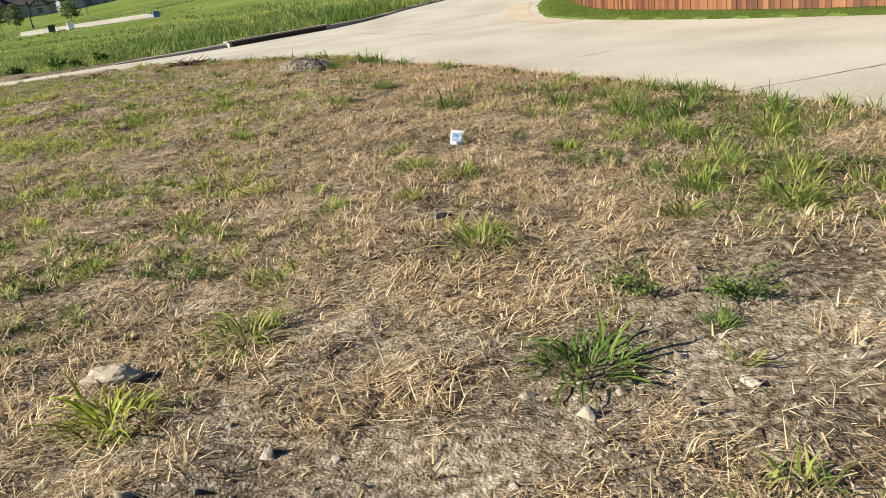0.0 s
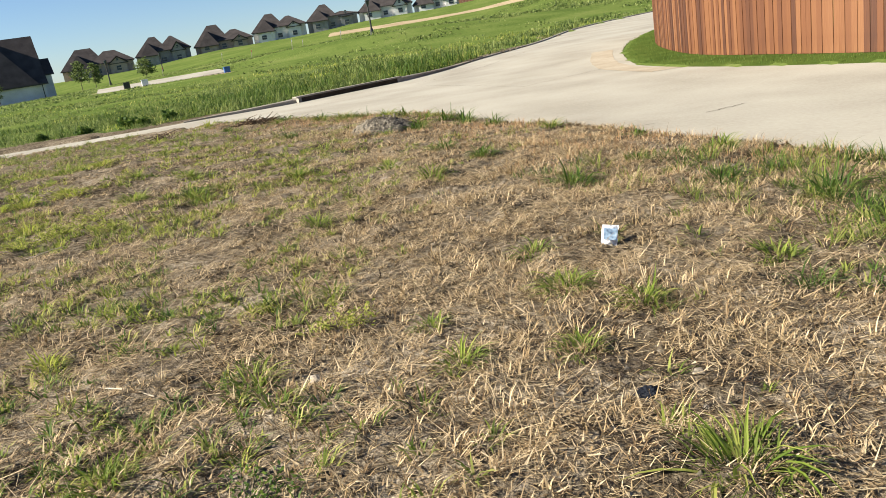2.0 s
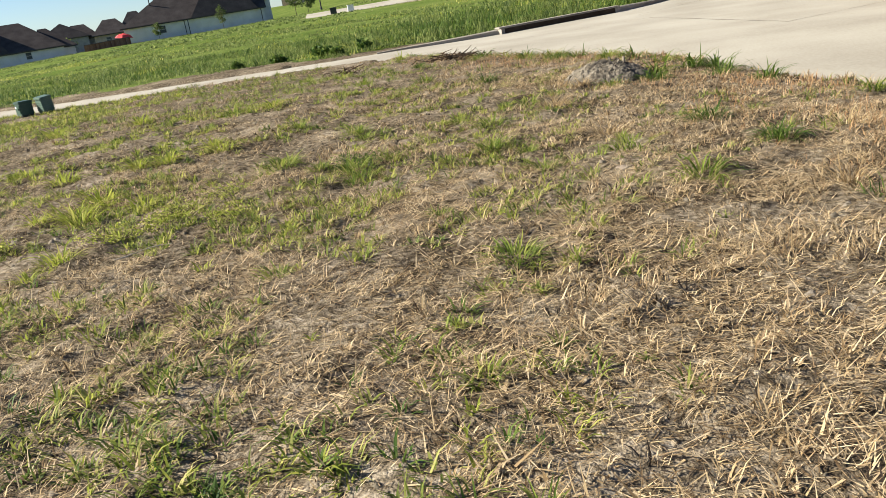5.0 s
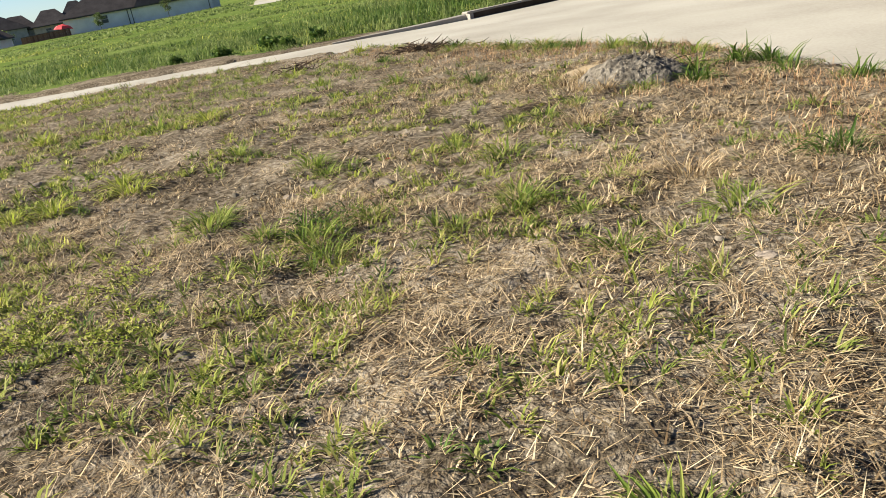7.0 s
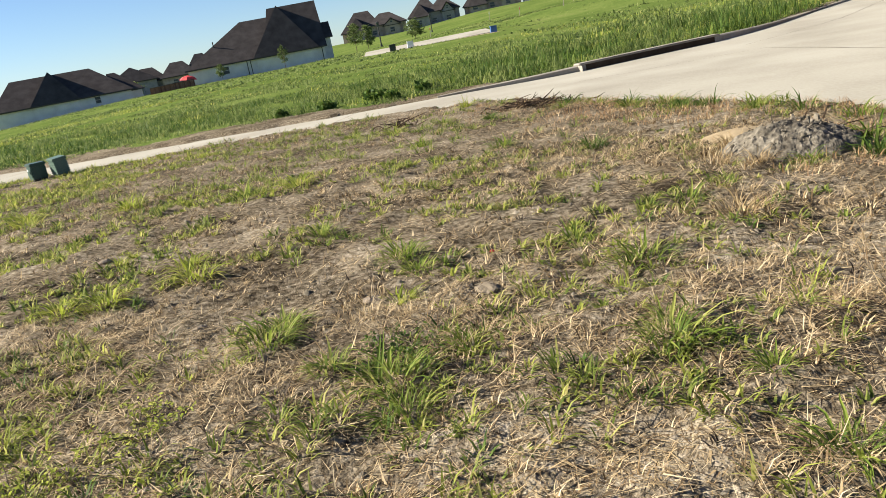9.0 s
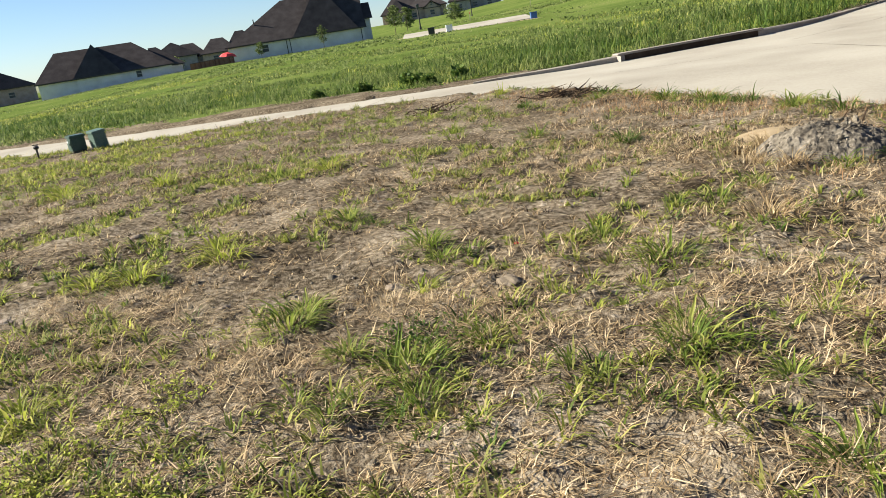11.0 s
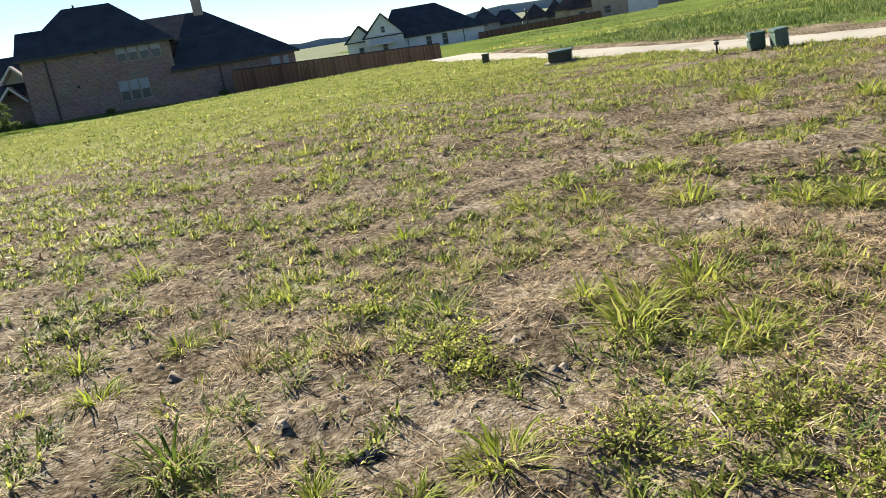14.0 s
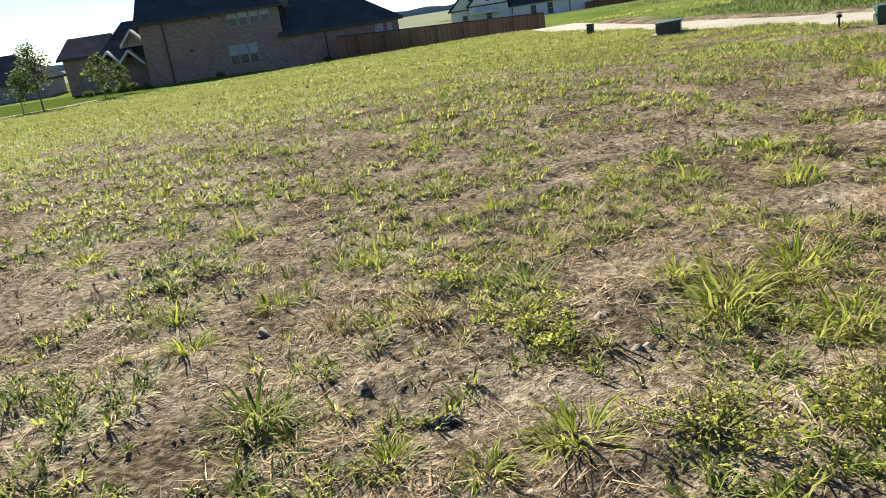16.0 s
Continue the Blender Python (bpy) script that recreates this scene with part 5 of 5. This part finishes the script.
TUFTS_WEST = [
    (-4.22, 12.84, 0.3, 1), (-8.22, 18.00, 0.36, 1), (-4.21, 15.22, 0.25, 1), (-5.21, 18.00, 0.3, 0), (-4.69, 14.31, 0.24, 1), (-4.38, 14.41, 0.26, 1), (-6.84, 18.13, 0.36, 1), (-8.66, 18.47, 0.36, 1),
    (-6.05, 13.67, 0.26, 1), (-5.46, 14.07, 0.3, 1), (-4.17, 12.42, 0.28, 1), (-4.31, 10.16, 0.28, 0), (-4.99, 11.72, 0.26, 0), (-5.95, 11.14, 0.22, 1), (-4.81, 11.09, 0.2, 3), (-5.11, 10.67, 0.18, 3),
    (-4.01, 12.22, 0.30, 1), (-6.36, 13.22, 0.2, 1), (-12.31, 13.52, 0.3, 1), (-9.83, 12.94, 0.25, 1), (-7.92, 9.37, 0.3, 1), (-5.28, 9.97, 0.23, 1), (-7.58, 10.55, 0.26, 1), (-4.52, 12.33, 0.2, 1),
    (-5.47, 12.13, 0.2, 1), (-11.63, 11.72, 0.28, 1), (-6.55, 12.26, 0.21, 1), (-6.30, 14.58, 0.28, 1), (-4.06, 12.66, 0.18, 1), (-5.90, 9.93, 0.22, 1), (-5.71, 10.48, 0.2, 1), (-4.2, 23.6, .28, 0),
    (-5.0, 23.2, .3, 1), (-5.9, 23.5, .3, 0), (-4.6, 18.2, .3, 1),
]
TUFTS = TUFTS_START + TUFTS_BEND + TUFTS_MIDDLE + TUFTS_WEST
for n, (x, y, r, kind) in enumerate(TUFTS):
    grass_tuft(x, y, r, kind, (GREEN_LABEL, LIME_LABEL, DEEP_LABEL, "dry blond grass tuft on bare soil")[kind], 100 if r < .22 else 150, n)
for n, (x, y, r) in enumerate(( (-0.2, 15.0, .3), (0.3, 13.3, .3), (-.25, 17.2, .26), (-.1, 16.8, .24), (.0, 17.5, .26), (2.0, 12.6, .28), (2.3, 11.6, .28), (1.6, 11.2, .26))):
    grass_tuft(x, y, r, 3, "dry blond grass tuft on bare soil", 110, 300 + n)


def weed_mat(x, y, r, seed, mat, label):
    """A low spreading weed of many small leaves."""
    rng = random.Random(seed)
    z = float(lot_height(np.array([x]), np.array([y]))[0])
    ob = thing("weed_mat", pose(x, y, z), label, "weed", "low weeds")
    stems, leafy = bmesh.new(), bmesh.new()
    for k in range(16):
        a, L = rng.uniform(0, 6.28), r * rng.uniform(.5, 1.1)
        tip = Vector((math.cos(a) * L, math.sin(a) * L, rng.uniform(.03, .1)))
        tube(stems, (0, 0, .0), tip, .003, .0015, 4)
        for t in (.35, .55, .75, .9, 1.0):
            leaves(leafy, rng, tip * t, (.035, .035, .02), 7, .011)
    part("stem", stems, BARK, ob)["kind"] = "stuff"
    part("foliage", leafy, mat, ob)["kind"] = "stuff"
    return ob


for n, (x, y, r, k) in enumerate(((-4.5, 11.45, .26, 1), (-4.25, 11.4, .2, 1), (-3.2, 11.5, .3, 1), (-2.95, 12.0, .26, 1), (-3.1, 12.1, .3, 1), (-2.5, 11.9, .24, 1), (1.95, 5.0, .2, 0), (2.3, 4.7, .18, 0), (-1.9, 13.2, .24, 0), (0.05, 7.7, .2, 1), (-2.9, 12.6, .26, 1), (-5.3, 11.4, .22, 1), (-0.2, 6.1, .22, 0), (-6.6, 13.4, .3, 1))):
    weed_mat(x, y, r, 70 + n, (DEEPGREEN, LIME)[k], "low spreading weed with many tiny leaves on soil")


def stone(x, y, size, label, seed, mat=None, name="stone", category="stone", lift=.25):
    rng = random.Random(seed)
    bm = bmesh.new()
    bmesh.ops.create_icosphere(bm, subdivisions=3, radius=1)
    for v in bm.verts:
        k = noise.noise(v.co * 1.3 + Vector((seed, 0, 0)))
        v.co *= 1 + .35 * k + .12 * noise.noise(v.co * 4 + Vector((0, seed, 0))) + rng.uniform(-.02, .02)
        v.co.x, v.co.y, v.co.z = v.co.x * size[0], v.co.y * size[1], v.co.z * size[2]
    ob = part(name, bm, mat or STONE)
    z = float(lot_height(np.array([x]), np.array([y]))[0])
    ob.matrix_world = pose(x, y, z + size[2] * lift, rng.uniform(-8, 8), rng.uniform(-8, 8), rng.uniform(0, 360))
    return tagged(ob, label, category, "loose stones" if category == "stone" else "")


for n, (x, y, s) in enumerate(((-1.63, 14.1, .13), (.375, 11.95, .07), (-1.27, 10.73, .07), (-2.33, 14.12, .09), (-5.3, 15.6, .1), (-4.9, 13.73, .08), (-4.94, 9.41, .05), (-3.3, 13.8, .06), (-2.0, 14.7, .05),
                               (-4.3, 11.4, .03), (-3.9, 11.3, .025), (0.9, 4.2, .04), (1.7, 4.5, .035), (1.95, 4.0, .05), (2.1, 4.3, .03), (0.55, 4.1, .035), (-1.1, 12.4, .05), (-.4, 10.6, .05), (-2.6, 12.2, .05), (.1, 13.9, .06))):
    stone(x, y, (s * .72, s * .5, s * .24), "pale weathered limestone lump on dry soil", n)


def dirt_clods():
    """Crumbs of soil over the bare patches."""
    n = 60000
    x, y = RS.uniform(-8, 4.2, n), RS.uniform(3, 17, n)
    keep = inside(LOT, x, y) & (RS.rand(n) < .1 + .5 * bare(x, y) + .8 * worn(x, y))
    x, y = x[keep], y[keep]
    n = len(x)
    s = np.exp(RS.normal(-4.75, .5, n))
    base = np.array([(1, 0, 0), (-.5, .87, 0), (-.5, -.87, 0), (.2, .3, .9), (-.6, 0, .6)])
    turn = RS.uniform(0, 6.283, n)
    c, sn = np.cos(turn), np.sin(turn)
    jig = base[None] * s[:, None, None] * RS.uniform(.6, 1.3, (n, 5, 1))
    V = np.stack([jig[..., 0] * c[:, None] - jig[..., 1] * sn[:, None] + x[:, None], jig[..., 0] * sn[:, None] + jig[..., 1] * c[:, None] + y[:, None], jig[..., 2] + lot_height(x, y)[:, None] - .002], -1).reshape(-1, 3)
    F = (np.arange(n)[:, None, None] * 5 + np.array([(0, 1, 3), (1, 4, 3), (1, 2, 4), (2, 3, 4), (2, 0, 3)])[None]).reshape(-1, 3)
    me = bpy.data.meshes.new("dirt_clods")
    set_faces(me, V, F)
    me.materials.append(CLOD)
    tagged(new("dirt_clods", me), "small dry crumbs of soil and gravel", "soil", kind="stuff")


dirt_clods()


def dirt_mound(x, y):
    """A heap of dry clods at the lot's corner."""
    rng = random.Random(3)
    ob = thing("dirt_mound", pose(x, y, gz(x, y)), "low grey mound of dry clods with weeds", "dirt mound")
    bm = bmesh.new()
    n = 90
    grid = [[None] * (n + 1) for _ in range(n + 1)]
    for i in range(n + 1):
        for j in range(n + 1):
            u, v = (i / n - .5) * 1.8, (j / n - .5) * 1.4
            d = (u / .6) ** 2 + (v / .5) ** 2
            h = .28 * max(0, 1 - d) ** .8
            h += (noise.noise(Vector((u * 5, v * 5, 1))) * .06 + abs(noise.noise(Vector((u * 11, v * 11, 4)))) * .03 + noise.noise(Vector((u * 24, v * 24, 2))) * .012) * min(1, h * 8)
            grid[i][j] = bm.verts.new((u, v, h - .03))
    for i in range(n):
        for j in range(n):
            bm.faces.new((grid[i][j], grid[i + 1][j], grid[i + 1][j + 1], grid[i][j + 1]))
    part("soil_body", bm, MOUND, ob)
    bm = bmesh.new()
    for k in range(260):
        a, d = rng.uniform(0, 6.28), math.sqrt(rng.random())
        u, v = .58 * d * math.cos(a), .46 * d * math.sin(a)
        s = math.exp(rng.gauss(-4.9, .55))
        bmesh.ops.create_icosphere(bm, subdivisions=1, radius=s, matrix=Matrix.Translation((u, v, .27 * max(0, 1 - d * d) ** .8)) @ Euler((rng.random() * 6, rng.random() * 6, 0)).to_matrix().to_4x4() @ Matrix.Diagonal((1.4, .9, .55, 1)))
    part("loose_soil", bm, CLOD, ob, "crumbly loose dry soil")["kind"] = "stuff"
    return ob


dirt_mound(.42, 17.0)


def sand_heap(x, y):
    """A low spill of pale sand beside the clods."""
    bm = bmesh.new()
    n = 30
    g = [[None] * (n + 1) for _ in range(n + 1)]
    for i in range(n + 1):
        for j in range(n + 1):
            u, v = (i / n - .5) * 1.1, (j / n - .5) * .8
            d = (u / .48) ** 2 + (v / .34) ** 2 + .35 * noise.noise(Vector((u * 3, v * 3, 5)))
            g[i][j] = bm.verts.new((u, v, .085 * max(0, 1 - d) + .01 * noise.noise(Vector((u * 14, v * 14, 3))) - .035 * (d > 1.0)))
    for i in range(n):
        for j in range(n):
            bm.faces.new((g[i][j], g[i + 1][j], g[i + 1][j + 1], g[i][j + 1]))
    ob = part("sand_heap", bm, SAND, smooth=True)
    ob.matrix_world = pose(x, y, float(lot_height(np.array([x]), np.array([y]))[0]), 0, 0, 25)
    return tagged(ob, "low spill of pale tan sand beside dry clods", "sand")


sand_heap(.1, 18.1)
for n, (x, y, r, k) in enumerate(((-.2, 16.75, .26, 3), (-.05, 17.35, .28, 3), (.1, 16.5, .22, 3), (.45, 16.4, .22, 0), (.95, 16.6, .34, 2), (1.05, 17.2, .34, 0), (.3, 17.7, .26, 3))):
    grass_tuft(x, y, r, k, (GREEN_LABEL, LIME_LABEL, DEEP_LABEL, "dry blond grass tuft on bare soil")[k], 90, 500 + n)


def twig_pile(x, y, label, seed, spread=.5, count=26, tall=.14, thick=.010):
    """Crooked roots and twigs thrown on a heap."""
    rng = random.Random(seed)
    ob = thing("dead_brush", pose(x, y, float(lot_height(np.array([x]), np.array([y]))[0]) - .02), label, "dead brush")
    for _ in range(count):
        a, r = rng.uniform(0, 6.28), rng.uniform(.16, .5)
        off = Vector((rng.gauss(0, spread * .45), rng.gauss(0, spread * .25)))
        heap = tall * math.exp(-2.5 * (off.length / spread) ** 2)
        p = Vector((off.x, off.y, rng.uniform(0, heap)))
        q = p + Vector((math.cos(a) * r * .5, math.sin(a) * r * .5, rng.uniform(-.02, .1)))
        bm = tube(bmesh.new(), p, q, thick, thick * .7, 5)
        tube(bm, q, q + Vector((math.cos(a + .7) * r * .5, math.sin(a + .7) * r * .5, rng.uniform(-.06, .1))), thick * .7, thick * .25, 5)
        part("twig", bm, ROOT, ob)
    return ob


twig_pile(-2.75, 24.3, "dark pile of dead roots at the lot edge", 1, .85, 75, .17, .013)
twig_pile(-5.2, 24.2, "small heap of dead brown brush", 2, .5, 34, .14, .012)
twig_pile(.6, 17.3, "dry twigs sticking out of a dirt heap", 3, .45, 26, .3, .008)
for n, (x, y, r, k) in enumerate(((2.1, 15.7, .3, 2), (1.75, 16.5, .36, 2), (1.5, 17.3, .34, 2), (1.25, 18.3, .32, 0), (.9, 19.2, .34, 2), (.5, 20.1, .3, 0), (.05, 20.9, .34, 2), (-.45, 21.7, .32, 0), (-1.0, 22.5, .34, 2), (-1.5, 23.3, .32, 0), (-2.0, 24.0, .34, 2), (-3.4, 25.4, .3, 0), (-4.3, 26.0, .32, 1), (2.6, 13.9, .24, 0), (3.2, 12.3, .22, 2), (3.6, 11.0, .24, 0))):
    grass_tuft(x, y, r, k, ("tall green grass standing at the concrete edge", "bushy yellow-green grass at the alley edge", "tall dark green grass standing at the concrete edge")[k], 80, 700 + n)


def litter_bag(x, y):
    """A crumpled snack bag, half upright."""
    bm = bmesh.new()
    n = 14
    for side in (0, 1):
        g = [[None] * (n + 1) for _ in range(n + 1)]
        for i in range(n + 1):
            for j in range(n + 1):
                u, v = i / n - .5, j / n
                puff = (.25 - u * u) * 4 * math.sin(math.pi * min(1, max(0, v))) * .035
                w = noise.noise(Vector((u * 9, v * 9, 2 + side))) * .016
                g[i][j] = bm.verts.new((u * .12 + noise.noise(Vector((v * 5, u * 3, 7))) * .012, (puff + w) * (1 if side else -1), v * .16))
        for i in range(n):
            for j in range(n):
                bm.faces.new((g[i][j], g[i + 1][j], g[i + 1][j + 1], g[i][j + 1]))
    ob = thing("snack_bag", pose(x, y, float(lot_height(np.array([x]), np.array([y]))[0]) - .01, -14, 10, -12) @ Matrix.Diagonal((.85, .85, .85, 1)), "crumpled white and blue plastic bag standing in dry grass", "litter bag")
    part("bag", bm, WHITE, ob, smooth=True)
    bm = bmesh.new()
    for side in (-1, 1):
        g = [[bm.verts.new(((i / 6 - .5) * .1 + noise.noise(Vector(((.35 + .3 * j / 6) * 5, (i / 6 - .5) * 2, 7))) * .012, side * .046, .05 + .085 * j / 6)) for j in range(7)] for i in range(7)]
        for i in range(6):
            for j in range(6):
                bm.faces.new((g[i][j], g[i + 1][j], g[i + 1][j + 1], g[i][j + 1]))
    part("printed_band", bm, PRINT, ob, "blue and grey printed band")
    return ob


litter_bag(1.74, 8.42)


def crumpled(x, y, size, mat, label, name, category, seed):
    bm = bmesh.new()
    bmesh.ops.create_icosphere(bm, subdivisions=4, radius=1)
    for v in bm.verts:
        p = v.co * 2.2 + Vector((seed, 0, 0))
        v.co *= .75 + .6 * abs(noise.noise(p)) + .25 * abs(noise.noise(p * 2.3))
        v.co.x, v.co.y, v.co.z = v.co.x * size[0], v.co.y * size[1], v.co.z * size[2]
    ob = part(name, bm, mat)
    ob.matrix_world = pose(x, y, float(lot_height(np.array([x]), np.array([y]))[0]) + size[2] * .5, 0, 0, seed * 40)
    return tagged(ob, label, category)


crumpled(-1.42, 6.22, (.1, .07, .04), PALESTONE, "dirty white crumpled paper lying in straw", "waste_paper", "litter", 3)
stone(-.34, 4.93, (.115, .055, .05), "pale chunk of broken concrete half hidden in grass", 5, PALESTONE, "concrete_chunk", "rubble", .5)
crumpled(-3.86, 10.78, (.066, .045, .01), RUBBER, "flattened black rubber scrap on bare soil", "rubber_scrap", "litter", 7)
crumpled(1.3, 6.4, (.05, .04, .02), RUBBER, "black scrap of plastic lying in the grass", "plastic_scrap", "litter", 9)
crumpled(-1.72, 14.75, (.02, .016, .012), RED, "tiny red scrap on the ground", "red_scrap", "litter", 11)


def stick(a, b, r, label):
    za, zb = (float(lot_height(np.array([p[0]]), np.array([p[1]]))[0]) for p in (a, b))
    bm = bmesh.new()
    last = None
    for k in range(6):
        t = k / 5
        p = Vector((a[0] + (b[0] - a[0]) * t, a[1] + (b[1] - a[1]) * t, za + (zb - za) * t + .012 + .012 * math.sin(t * 5)))
        if last is not None:
            tube(bm, last, p, r, r * .9, 6)
        last = p
    return tagged(part("dry_stalk", bm, TWIG), label, "dry stalk", "dry stalks")


stick((-4.35, 12.0), (-3.95, 12.35), .004, "pale bleached stalk lying on bare soil")
stick((-.8, 7.2), (-1.2, 7.5), .004, "bleached stalk lying over straw")
stick((-3.3, 11.9), (-2.9, 11.7), .004, "thin pale stalk on the soil")
stick((-2.7, 11.3), (-3.0, 11.05), .005, "bent straw-coloured stalk on the soil")
